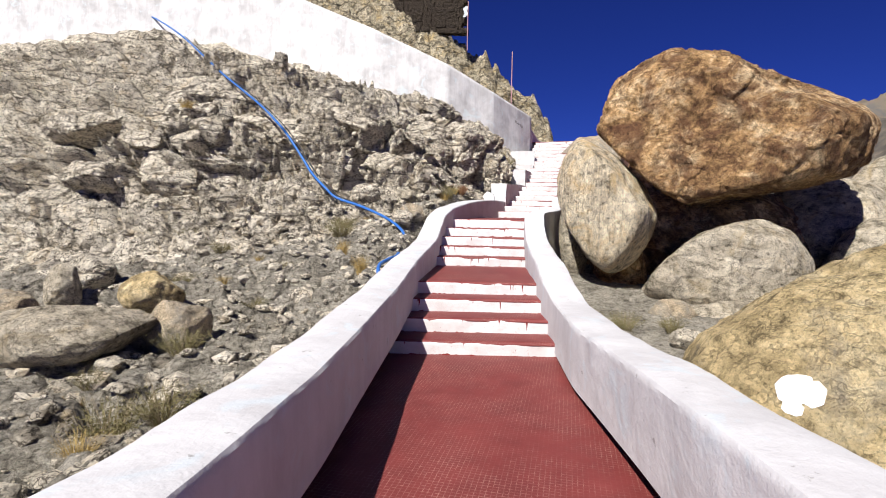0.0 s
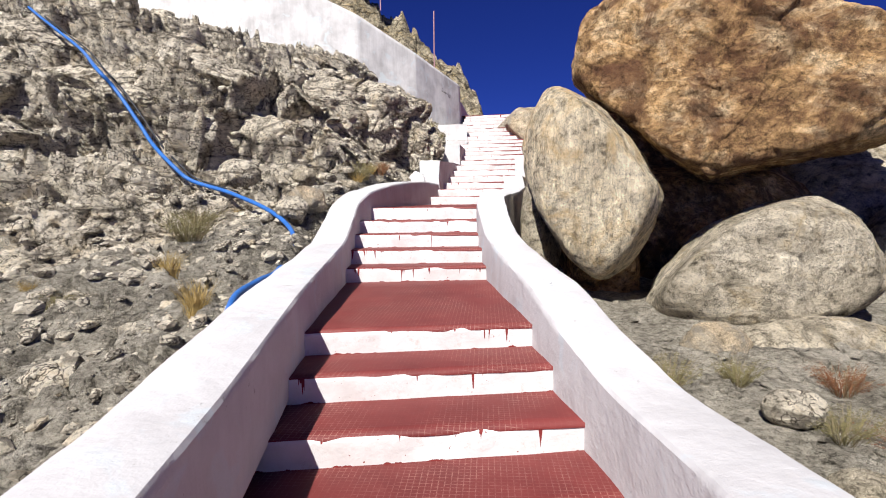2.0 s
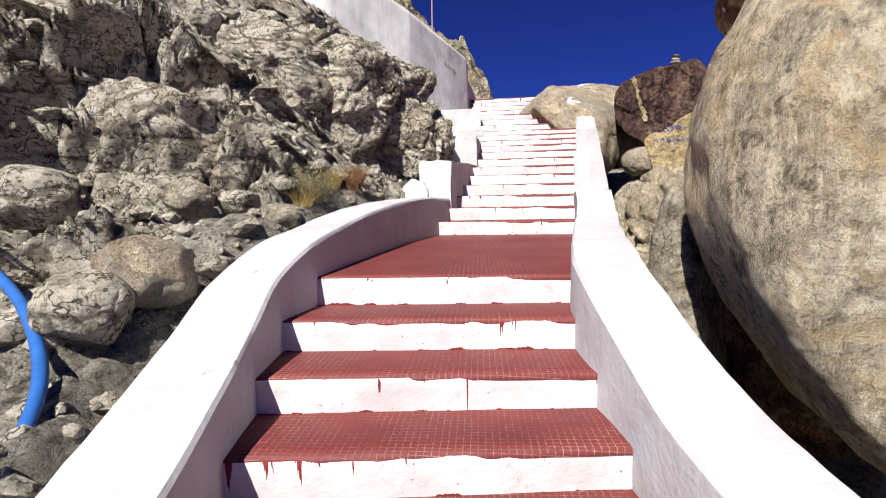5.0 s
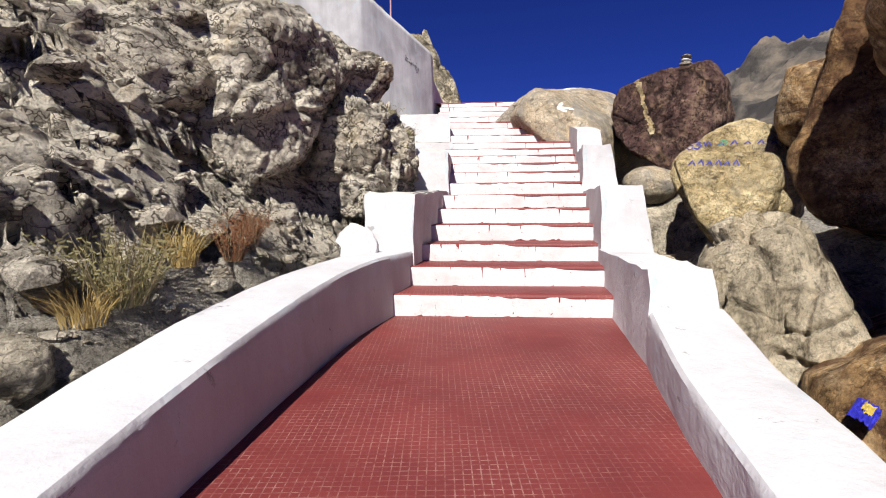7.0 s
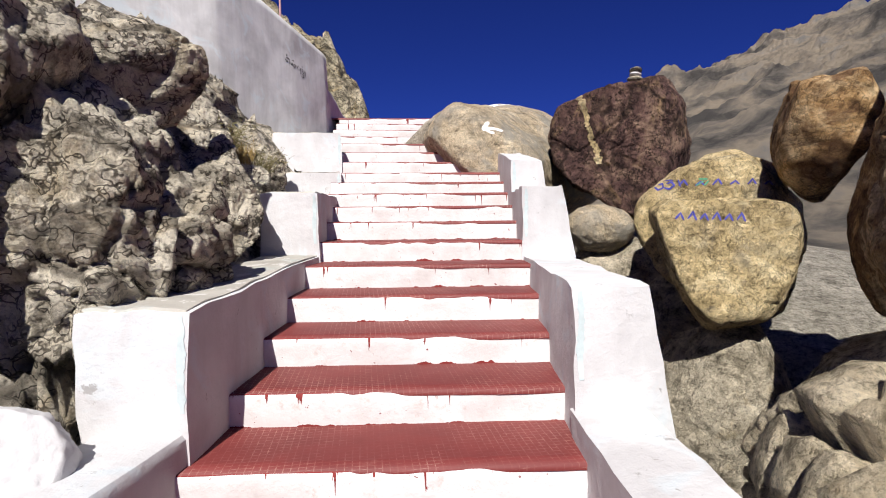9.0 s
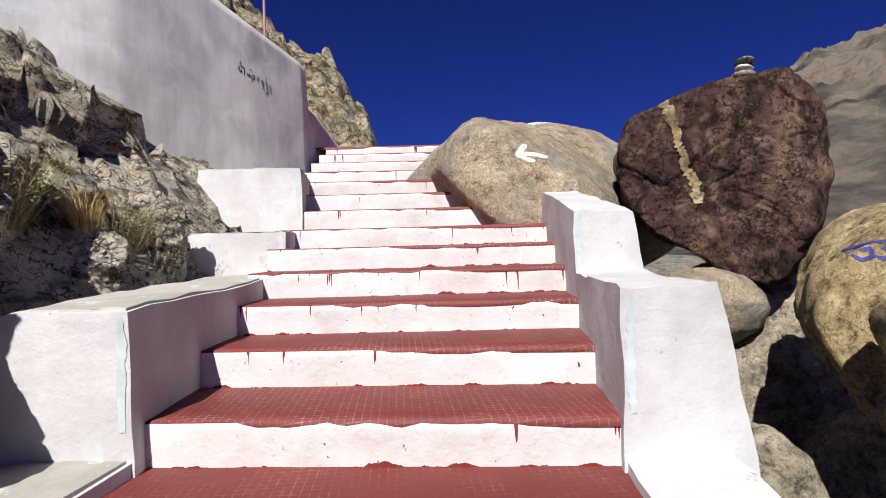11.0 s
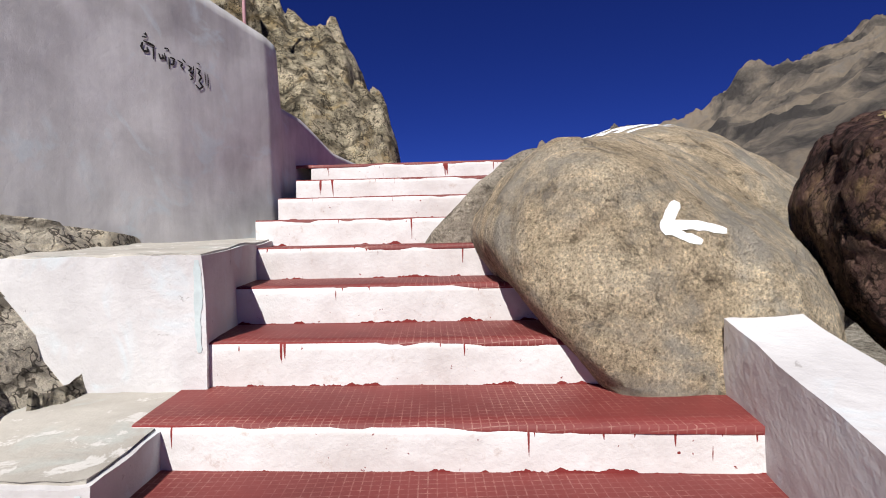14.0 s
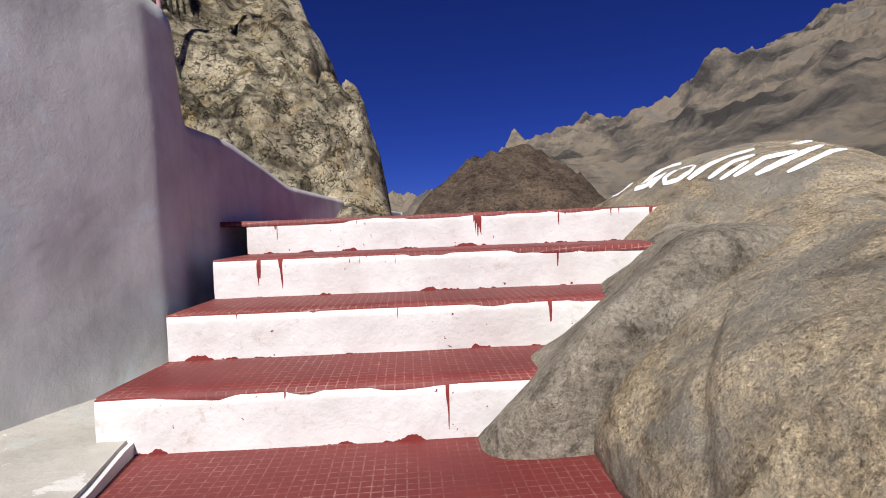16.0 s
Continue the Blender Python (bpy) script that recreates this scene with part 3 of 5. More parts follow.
def left_terrain():
    xs = np.concatenate([np.linspace(-32, -9, 70), np.linspace(-8.95, 2.25, 300)])
    ys = np.concatenate([np.linspace(-14, -4.1, 50), np.linspace(-4, 16.5, 520), np.linspace(16.6, 30, 40)])
    X, Y = np.meshgrid(xs, ys, indexing="ij")
    x, y = X.ravel(), Y.ravel()
    h, d = left_height(x, y)
    p = np.stack([x, y, h], 1)
    h = h + 0.30 * fbm(p * 0.35, 3, 21) * step01(-1.5, 1.0, d)
    H = h.reshape(X.shape)
    gx, gy = np.gradient(H, xs, ys)
    nrm = np.stack([-gx.ravel(), -gy.ravel(), np.ones(len(x))], 1)
    nrm /= np.linalg.norm(nrm, axis=1)[:, None]
    rocky = step01(-2.6, -0.2, d + 0.9 * fbm(p * 0.7, 3, 22))
    p = np.stack([x, y, h], 1)
    # beds of rock that overhang one another, broken into blocks
    warp = fbm(p * np.array([0.35, 0.5, 0.6]), 3, 5)
    def beds(period, ph, sharp):
        b = h / period - 0.16 * x / period + 0.55 * warp + ph
        f = b - np.floor(b)
        return np.where(f < sharp, f / sharp, (1 - f) / (1 - sharp)), np.floor(b)
    b1, k1 = beds(1.05, 0.1, 0.90)
    b2, k2 = beds(0.36, 0.6, 0.84)
    b1, b2 = b1 ** 2.0, b2 ** 1.5
    along = np.stack([x * 0.75 + 3.7 * k1, y * 0.55, k1 * 5.3], 1)
    v1, e1 = cells(along + 0.25 * fbm(p * 0.9, 3, 6)[:, None], 11)
    v2, e2 = cells(np.stack([x * 1.9 + 2.3 * k2, y * 1.6, h * 2.2], 1) + 0.35 * fbm(p * 1.8, 3, 8)[:, None], 31)
    v3, e3 = cells(np.stack([x * 4.6, y * 4.4, h * 6.5], 1) + 0.25 * fbm(p * 5, 2, 8)[:, None], 51)
    big = 0.85 * (b1 - 0.35) + 0.40 * v1 * step01(0, 0.10, e1) - 0.45 * (1 - step01(0, 0.08, e1))
    small = 0.24 * (b2 - 0.4) + 0.13 * v2 * step01(0, 0.12, e2) - 0.17 * (1 - step01(0, 0.10, e2)) + 0.03 * v3 * step01(0, 0.15, e3) - 0.02 * (1 - step01(0, 0.1, e3))
    steep = step01(-0.8, 0.7, d)
    soil = 0.07 * fbm(p * 1.4, 4, 3) + 0.05 * ridged(np.stack([x * 0.9 + y * 0.8, y * 1.2 - x, h], 1), 4, 9) + 0.035 * v3 * step01(0, 0.3, e3) + 0.015 * fbm(p * 14, 2, 13)
    rocky = np.maximum(rocky, 0.50)
    disp = rocky * (small * 1.05 + big * (0.35 + 0.65 * steep) + 0.03 * fbm(p * 8, 4, 12)) + (1 - rocky) * soil
    keep = step01(0.05, 0.9, np.interp(y, [-14, -4.33, 0.12, 4.15, 5.63, 7.0, 8.0, 8.85, 10.3, 12.5, 15.5, 17.9, 40], [3.0, 2.39, 1.60, 1.02, 0.83, 0.97, 1.10, 1.24, 1.63, 1.98, 2.08, 1.86, 1.86]) - 0.30 - x)
    disp = disp * (1 - 0.8 * step01(-2.2, -0.4, y - np.interp(x, [-30, -8.3, -4.0, -1.2, 0.4, 1.28, 1.9], [11.0, 13.6, 13.6, 14.3, 15.6, 16.95, 17.9])))
    moved = p + nrm * (disp * (0.4 + 0.6 * keep))[:, None]
    x, y, z = moved[:, 0], moved[:, 1], moved[:, 2]
    # lie under the parapet and the blocks
    yk = np.array([-14, -4.33, 0.12, 4.15, 5.63, 7.0, 8.0, 8.85, 10.3, 12.5, 15.5, 17.9, 40])
    xk = np.array([3.0, 2.39, 1.60, 1.02, 0.83, 0.97, 1.10, 1.24, 1.63, 1.98, 2.08, 1.86, 1.86])
    zk = np.array([0.45, 0.35, 0.35, 0.72, 1.15, 1.6, 1.75, 1.82, 1.98, 2.7, 3.65, 4.25, 4.25])
    edge = np.interp(y, yk, xk) - 0.38
    cap = np.interp(y, yk, zk)
    side = cap + 1.25 * np.maximum(edge - x, 0) + 0.10 * v2 + 0.16 * v1
    z = np.where(edge - x < 3.5, np.minimum(z, side), z)
    z = np.where(x > edge + 0.04, np.minimum(z, cap - 0.9), z)
    wy = np.interp(x, [-30, -8.3, -4.0, -1.2, 0.4, 1.28, 1.9], [11.0, 13.6, 13.6, 14.3, 15.6, 16.95, 17.9])
    foot = np.interp(x, [-30, -8.3, -4, -1.2, 0.4, 1.3, 1.9], [15.5, 8.6, 6.9, 5.8, 4.6, 4.42, 4.3])
    blend = step01(-1.2, 0.1, y - wy)
    z = z * (1 - blend) + np.minimum(z, foot) * blend
    verts = np.stack([x, y, z], 1)
    return verts, grid_faces(len(xs), len(ys)), d


tv, tf, td = left_terrain()
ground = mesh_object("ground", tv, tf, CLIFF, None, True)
ground.data.materials.append(SOIL)
fd = td[np.asarray(tf)[:, 0]] + 0.5 * fbm(tv[np.asarray(tf)[:, 0]] * 0.8, 3, 90)
ground.data.polygons.foreach_set("material_index", (fd < -1.35).astype(np.int32))
tagged(ground, "steep stony hillside with a broken grey-tan cliff above scree", "hillside", "", "structure")


def right_terrain():
    xs = np.concatenate([np.linspace(2.3, 10, 170), np.linspace(10.3, 80, 60), np.linspace(90, 3000, 30)])
    ys = np.concatenate([np.linspace(-3000, -60, 20), np.linspace(-50, -8, 30), np.linspace(-7.8, 22, 260), np.linspace(22.5, 90, 50), np.linspace(100, 3000, 30)])
    X, Y = np.meshgrid(xs, ys, indexing="ij")
    x, y = X.ravel(), Y.ravel()
    h = -0.35 + 0.11 * np.clip(y, 0, 30) + 0.10 * np.clip(y - 8, 0, 12) - 0.06 * np.clip(x - 4, 0, 60) - 0.10 * np.clip(np.abs(y) - 26, 0, 200) - 0.10 * np.clip(x - 12, 0, 150)
    h = h - 2.6 * np.exp(-((x - 6.1) / 1.5) ** 2 - ((y - 13.0) / 2.6) ** 2)
    p = np.stack([x, y, h], 1)
    near = (np.abs(y) < 60) & (x < 80)
    h = h + np.where(near, 0.08 * fbm(p * 0.9, 4, 61) + 0.03 * fbm(p * 6, 3, 63), 0)
    yk = np.array([-14, -3.83, 0.75, 4.58, 5.78, 8.3, 10.2, 13.4, 15.3, 18, 22, 40])
    xk = np.array([5.3, 4.17, 3.31, 2.66, 2.54, 3.04, 3.35, 3.98, 4.3, 4.6, 4.6, 4.6])
    h = np.where((x < np.interp(y, yk, xk) + 0.25) & (np.abs(y) < 40), np.minimum(h, np.interp(y, [-14, 0, 10, 18, 30], [-0.6, -0.6, 0.9, 3.2, 3.5])), h)
    return np.stack([x, y, h], 1), grid_faces(len(xs), len(ys))


rv, rf = right_terrain()
ground_right = mesh_object("ground_right", rv, rf, SOIL, None, True)
tagged(ground_right, "stony ground falling away beside the stairs", "ground", "", "structure")


# ---------------------------------------------------------------- boulders
def boulder(name, centre, radii, mat, label, turn=(0, 0, 0), seed=1, cuts=9, depth=0.22, detail=5, rough=0.10, flat=0.0, fine=0.05, lump=0.16, parent=None, tag=True, planes=(), facets=(), sharp=14, groove=0.0):
    """A boulder: an uneven ball cut by planes, or a body bounded by rounded facets (normal and distance), with weathered ledges, pits and upright grooves."""
    rnd = random.Random(seed)
    bm = bmesh.new()
    bmesh.ops.create_icosphere(bm, subdivisions=detail, radius=1.0)
    co = np.array([v.co[:] for v in bm.verts])
    faces = [[v.index for v in f.verts] for f in bm.faces]
    bm.free()
    ball = co.copy()
    co *= (1 + lump * fbm(co * 1.1 + seed * 3.1, 2, seed))[:, None]
    for k in range(cuts):
        n = np.array([rnd.gauss(0, 1), rnd.gauss(0, 1), rnd.gauss(0, 0.8)])
        n /= np.linalg.norm(n)
        off = 1 - depth * rnd.uniform(0.35, 1.15)
        over = co @ n - off
        co -= np.where(over > 0, over * 0.9, 0)[:, None] * n
    if flat:
        co[:, 2] = np.where(co[:, 2] < -flat, -flat + (co[:, 2] + flat) * 0.2, co[:, 2])
    nrm = co / np.linalg.norm(co, axis=1)[:, None]
    size = np.array(radii)
    w = co * size
    for nx, ny, nz, off in planes:
        n = np.array([nx, ny, nz])
        n = n / np.linalg.norm(n)
        over = w @ n - off
        w = w - np.where(over > 0, over * 0.94, 0)[:, None] * n
    if facets:
        fn = np.array(facets)
        fn[:, :3] /= np.linalg.norm(fn[:, :3], axis=1)[:, None]
        ray = ball * (1 + 0.35 * lump * fbm(ball * 1.6 + seed, 3, seed))[:, None]
        push = np.maximum(ray @ (fn[:, :3] / fn[:, 3:]).T, 0) ** sharp
        push = push.sum(1) + np.sum((np.abs(ball) / (size * 1.06)) ** 2, 1) ** (sharp / 2)
        nrm = ball
        w = ball * ((1 + 0.5 / sharp) * push ** (-1.0 / sharp))[:, None]
    s = float(np.mean(size))
    c, e = cells(w * (1.7 / s) + 0.3 * fbm(w * 1.2, 2, seed + 4)[:, None], seed + 7)
    c2, e2 = cells(w * (5.0 / s) + 0.4 * fbm(w * 3, 2, seed + 5)[:, None], seed + 17)
    disp = rough * s * (0.22 * ridged(w * (0.9 / s), 4, seed + 2) + 0.40 * c * step01(0, 0.12, e) - 0.22 * (1 - step01(0, 0.06, e)) + 0.16 * c2 * step01(0, 0.15, e2) - 0.10 * (1 - step01(0, 0.08, e2)))
    disp = disp + fine * s * (0.35 * fbm(w * (5.0 / s), 4, seed + 9) + 0.12 * fbm(w * (24.0 / s), 3, seed + 19))
    if groove:
        g, ge = cells(w * np.array([2.6, 2.6, 0.45]) + 0.5 * fbm(w * np.array([1.2, 1.2, 0.6]), 2, seed + 23)[:, None], seed + 29)
        h2, he = cells(w * np.array([0.7, 0.7, 2.2]) + 0.35 * fbm(w * 1.3, 2, seed + 31)[:, None], seed + 37)
        disp = disp + groove * (0.35 * g * step01(0, 0.2, ge) - 0.8 * (1 - step01(0.0, 0.18, ge)) - 0.45 * (1 - step01(0.0, 0.07, he)))
    w = w + nrm * disp[:, None]
    rot = np.array(Euler([radians(a) for a in turn]).to_matrix())
    w = w @ rot.T
    ob = mesh_object(name, w, faces, mat, parent)
    ob.location = centre
    if tag:
        tagged(ob, label, "boulder")
    return ob


BIG_ROCK = boulder("boulder", (6.2, 6.9, 3.35), (2.9, 2.6, 1.9), BROWN, "huge rust-brown boulder perched on other rocks", seed=4, detail=7, rough=0.085, fine=0.05, sharp=22,
        facets=((-.56, .27, -.78, .99), (.21, -.01, -.98, 1.29), (-.7, .18, -.69, 1.32), (.36, -.37, .86, 1.61), (-.35, -.9, .25, 1.75), (.05, -.32, .95, 1.83), (-.56, -.16, .81, 1.9), (-.93, .3, .1, 2.0), (-.95, .09, .29, 2.03), (.88, -.43, -.21, 2.8),))
boulder("boulder", (6.45, 10.55, 3.3), (1.9, 1.5, 2.0), BROWN, "tall rust-brown boulder behind the huge one", seed=5, detail=6, rough=0.09, fine=0.06, sharp=24,
        facets=((-.73, .63, .26, .66), (-.75, .66, -.03, .76), (-.69, .61, -.39, .83), (-.33, .2, -.92, 1.02), (-.87, .38, .32, 1.16), (-.5, -.85, 0, 1.2), (0, 0, -1, 1.3), (-.89, .44, -.1, 1.32),))
boulder("boulder", (6.95, 12.5, 4.2), (0.8, 0.75, 0.9), BROWN, "angular brown boulder behind the inscribed rock", seed=6, detail=5, rough=0.08, sharp=20,
        facets=((-.18, -.1, .98, .25), (-.78, .54, .3, .3), (.63, -.68, .37, .36), (-.79, .61, -.06, .42), (.68, -.55, -.49, .48), (-.59, .51, -.62, .67),))
boulder("boulder", (4.25, 5.65, 2.0), (1.0, 0.85, 1.5), STREAK, "upright oval boulder with streaked tan and grey stone", seed=12, detail=6, rough=0.03, fine=0.035, sharp=16,
        facets=((.75, -.38, .55, .6), (.72, -.17, .67, .69), (-.2, -.95, -.1, .75), (.53, -.36, .77, .76), (.92, -.18, .35, .76), (.53, -.17, .83, .79), (.9, -.43, -.07, .87), (.83, -.39, -.4, .94), (-.79, .13, -.6, .95), (-.94, .16, -.31, .95), (-.99, .14, -.09, 1.01), (.68, -.35, -.64, 1.1), (.96, -.19, -.22, 1.15), (-.04, -.27, .96, 1.23), (-.91, .03, .41, 1.3), (-.46, -.01, -.89, 1.32),))
boulder("boulder", (6.25, 5.55, 0.72), (1.6, 1.2, 0.95), GREYB, "rounded pale grey boulder under the brown one", seed=21, detail=6, rough=0.05, fine=0.04, sharp=15,
        facets=((-.68, .19, .7, .64), (-.38, .12, .92, .65), (-.76, .31, .58, .83), (.14, -.29, -.95, .88), (0, -1, .1, .95), (-.04, -.01, 1.0, .96), (-.91, .2, .36, .97), (-.92, .31, .23, 1.12), (.46, -.46, -.76, 1.16), (.66, -.44, .61, 1.46), (.81, -.56, .17, 1.46), (-.65, .03, -.76, 1.48),))
boulder("boulder", (3.62, 6.75, 1.35), (0.33, 0.45, 1.0), GREYB, "pointed grey rock between the parapet and the boulders", seed=57, detail=5, rough=0.06, sharp=12,
        facets=((.83, -.53, .15, .15), (.82, -.49, .29, .19), (-.88, .48, .07, .27), (-.81, .47, .35, .43), (-.36, .21, .91, .85),))
boulder("boulder", (4.85, 9.3, 1.45), (1.05, 1.05, 1.15), FLUTE, "fluted tan boulder with vertical cracks", seed=52, detail=6, rough=0.03, fine=0.04, sharp=12, groove=0.20,
        facets=((0.74, -0.52, 0.43, 0.31), (0.64, -0.42, 0.64, 0.45), (-0.35, -0.9, 0.25, 0.72), (-0.89, 0.4, -0.2, 0.85), (0.21, -0.14, 0.97, 0.96), (0.1, 0.06, 0.99, 1.04), (-0.84, 0.53, 0.11, 1.1), (-0.22, 0.3, 0.93, 1.21), (-0.21, 0.12, 0.97, 1.22), (-0.57, 0.48, 0.66, 1.31), (-0.56, 0.3, 0.77, 1.35)))
boulder("boulder", (4.72, 8.42, 1.02), (0.42, 0.45, 0.62), FLUTE, "small tan rock against the fluted boulder", (0, 0, 0), 54, 6, 0.16, 5, 0.05, groove=0.05)
SCRIPT_ROCK = boulder("boulder", (5.5, 12.3, 2.75), (0.75, 0.7, 0.85), YELLOW, "ochre boulder with painted inscriptions", seed=61, detail=6, rough=0.06, fine=0.04, sharp=22,
        facets=((-.84, .45, -.31, .3), (-.76, .38, -.53, .34), (-.03, -.03, 1.0, .47), (-.2, -.95, .25, .5), (-.65, .32, .69, .56), (.17, -.17, .97, .57), (.09, -.21, -.97, .67), (.74, -.59, -.31, .71),))
SWIRL_ROCK = boulder("boulder", (6.35, 13.7, 2.8), (1.1, 0.95, 1.25), YELLOW, "ochre boulder with blue painted script", seed=75, detail=6, rough=0.08, fine=0.04, sharp=20,
        facets=((-.69, .46, -.56, .46), (-.74, .54, -.4, .46), (-.78, .6, .19, .6), (-.32, .03, -.95, .61), (-.7, .52, .49, .75), (-.4, -.9, .1, .75), (-.59, .26, .77, .76), (-.22, .02, .98, .92), (.14, -.22, .97, 1.07), (.64, -.55, .54, 1.17),))
DARK_ROCK = boulder("boulder", (6.6, 16.05, 4.2), (1.2, 1.2, 1.4), DARKR, "dark brown split boulder with an ochre seam", seed=71, detail=7, rough=0.09, fine=0.035, sharp=70,
        facets=((-.47, .26, -.84, .81), (-.62, .34, -.71, .83), (-.45, -.9, 0, .85), (.75, -.62, -.23, .92), (.75, -.66, .06, .95), (.25, -.95, .15, .95), (.7, -.58, -.41, .97), (-.29, -.08, .95, 1.0), (-.28, .06, -.96, 1.02), (-.89, .42, -.18, 1.03), (-.47, .04, .88, 1.09), (-.13, -.23, .96, 1.12), (.57, -.64, .52, 1.13), (-.85, .34, .4, 1.16), (.45, -.41, -.79, 1.18),))
ARROW_ROCK = boulder("boulder", (4.5, 16.5, 3.95), (1.25, 1.45, 1.3), TAN, "huge rounded tan boulder with a white painted arrow", seed=81, detail=7, rough=0.022, fine=0.03, sharp=16,
        facets=((-.75, .01, -.66, .57), (.51, -.43, .74, .81), (.36, -.32, .88, .92), (-.94, .05, -.33, .95), (.77, -.49, .41, .97), (.66, -.44, .61, .98), (.84, -.55, .06, .98), (.03, -.26, .97, 1.09), (.1, -.97, .22, 1.12), (-.99, .15, -.03, 1.14), (-.37, .07, .93, 1.17), (-.16, -.22, .96, 1.17), (-.58, .16, .8, 1.19), (-.89, -.02, .45, 1.26), (-.75, -.07, .66, 1.27),))
WORD_ROCK = boulder("boulder", (5.75, 18.8, 4.35), (1.85, 1.7, 1.2), TAN, "broad tan boulder with white painted words", seed=82, detail=6, rough=0.02, fine=0.025, sharp=12,
        facets=((.48, -.45, .75, 1.03), (.19, -.3, .94, 1.17), (-.11, -.05, .99, 1.21), (-.53, .07, .85, 1.52),))
OCHRE_ROCK = boulder("boulder", (6.0, -1.5, 0.1), (2.0, 1.5, 1.3), YELLOW, "large ochre boulder with a white paint patch", seed=33, detail=6, rough=0.06, fine=0.05, sharp=12,
        facets=((-0.5, 0.38, 0.78, 1.26), (-0.9, 0.3, 0.1, 1.62), (-0.88, 0.36, 0.32, 1.7)))
boulder("boulder", (6.35, 4.55, -0.25), (1.25, 0.6, 0.5), GREYB, "low pale slab at the foot of the boulders", seed=44, detail=5, rough=0.06, sharp=12,
        facets=((-.14, .28, .95, .4), (.17, .09, .98, .55), (-.9, .38, .23, 1.19),))
boulder("boulder", (9.89, 7.51, 0.75), (1.1, 1.0, 1.1), GREYB, "grey-brown boulder beside the pale one", seed=45, detail=5, rough=0.06, sharp=14,
        facets=((-.74, .38, .55, .69), (-.88, .39, -.27, .9), (-.18, .08, .98, .94),))
boulder("boulder", (11.21, 9.88, 2.22), (1.9, 1.2, 1.6), GREYB, "pale greenish boulder behind the brown one", seed=41, detail=5, rough=0.05, sharp=14,
        facets=((-.76, .33, .57, .79), (.49, -.37, .79, .91), (-.48, .16, .86, .93),))
# added to block light from behind; dark brown stone deepens the cave's shade
boulder("boulder", (7.2, 8.9, 0.75), (3.3, 1.6, 1.75), BROWN, "added backing boulder closing the cave under the brown one", (0, 0, 15), 22, 6, 0.15, 5, 0.07)
# brown material instead of grey, so the colour deepens its shade
boulder("boulder", (4.6, 7.0, 0.6), (0.7, 0.9, 0.9), BROWN, "shaded grey boulder behind the oval one", (0, 0, 0), 23, 8, 0.2, 5, 0.07)
boulder("boulder", (5.25, 4.05, -0.05), (0.42, 0.35, 0.34), TAN, "small tan rock at the foot of the boulders", (0, 0, 20), 43, 8, 0.2, 5, 0.08)
boulder("boulder", (5.85, 15.2, 2.95), (0.52, 0.5, 0.36), TAN, "small oval tan boulder wedged beside the parapet", (0, 0, 0), 64, 5, 0.12, 5, 0.05, lump=0.05)
boulder("boulder", (4.98, 13.35, 1.7), (0.36, 0.38, 0.75), GREYB, "grey upright rock wedged beside the parapet", (0, 8, 20), 66, 8, 0.2, 5, 0.06, lump=0.05)
boulder("boulder", (5.35, 13.0, 1.2), (0.42, 0.4, 0.8), TAN, "small tan rock in the dark gap between boulders", (0, 0, 50), 67, 8, 0.2, 5, 0.06, lump=0.05)
boulder("boulder", (6.2, 13.6, 1.4), (0.55, 0.6, 1.05), GREYB, "pale greenish rock under the ochre boulder", (0, -12, 0), 68, 8, 0.2, 6, 0.07, lump=0.05)


boulder("boulder", (4.1, 17.4, 4.2), (1.25, 1.1, 1.1), MORTAR, "mortar-smeared grey rock beside the upper steps", seed=83, detail=6, rough=0.012, fine=0.02, sharp=16, facets=((-0.6, 0.234, 0.75, 0.645), (0.0, -1.0, 0.1, 0.68), (-1.0, 0.0, 0.1, 1.1), (0.2, -0.1, 1.0, 0.80)))
# unseen boulders added to carry the others and keep the gaps dark
for cx_, cy_, cz_, rr, sd in ((6.5, 10.4, 1.1, (1.4, 1.2, 1.25), 201), (9.6, 8.9, 1.0, (1.7, 1.3, 1.6), 206), (7.0, 16.3, 2.2, (1.3, 1.0, 1.1), 202), (6.2, 15.35, 1.75, (0.85, 0.75, 1.0), 203), (6.5, 13.7, 0.7, (1.0, 0.9, 1.2), 204), (5.75, 12.3, 1.2, (0.6, 0.6, 1.0), 205)):
    boulder("boulder", (cx_, cy_, cz_), rr, GREYB, "added grey filler boulder deep in the gap under others", seed=sd, detail=5, rough=0.08)


# ---------------------------------------------------------------- distance
def heap(name, cx, cy, nx, ny, xs, ys, fn, mat, label):
    X, Y = np.meshgrid(np.linspace(*xs, nx), np.linspace(*ys, ny), indexing="ij")
    x, y = X.ravel(), Y.ravel()
    ob = mesh_object(name, np.stack([x, y, fn(x, y)], 1), grid_faces(nx, ny), mat)
    return tagged(ob, label, "hill", "", "structure")


def crag(x, y):
    p = np.stack([x, y, x * 0], 1)
    ridge = 5.0 + (np.interp(x + 0.10 * (y - 24.85), [-16, -4.5, 0.0, 1.15, 1.7, 2.25, 2.5, 5], [22, 12.5, 8.95, 7.95, 7.0, 6.0, 5, 5]) - 5) * step01(19, 22.5, y)
    ridge = np.minimum(ridge, 16 + 0 * x)
    v, e = cells(np.stack([x * 0.9, y * 0.7, ridge * 0.9], 1), 5)
    return ridge + step01(5.05, 6.2, ridge) * (0.40 * ridged(p * 0.5, 4, 3) + 0.45 * v * step01(0, 0.20, e) - 0.34 * (1 - step01(0, 0.12, e)) + 0.12 * fbm(p * 4, 4, 8)) - 0.3


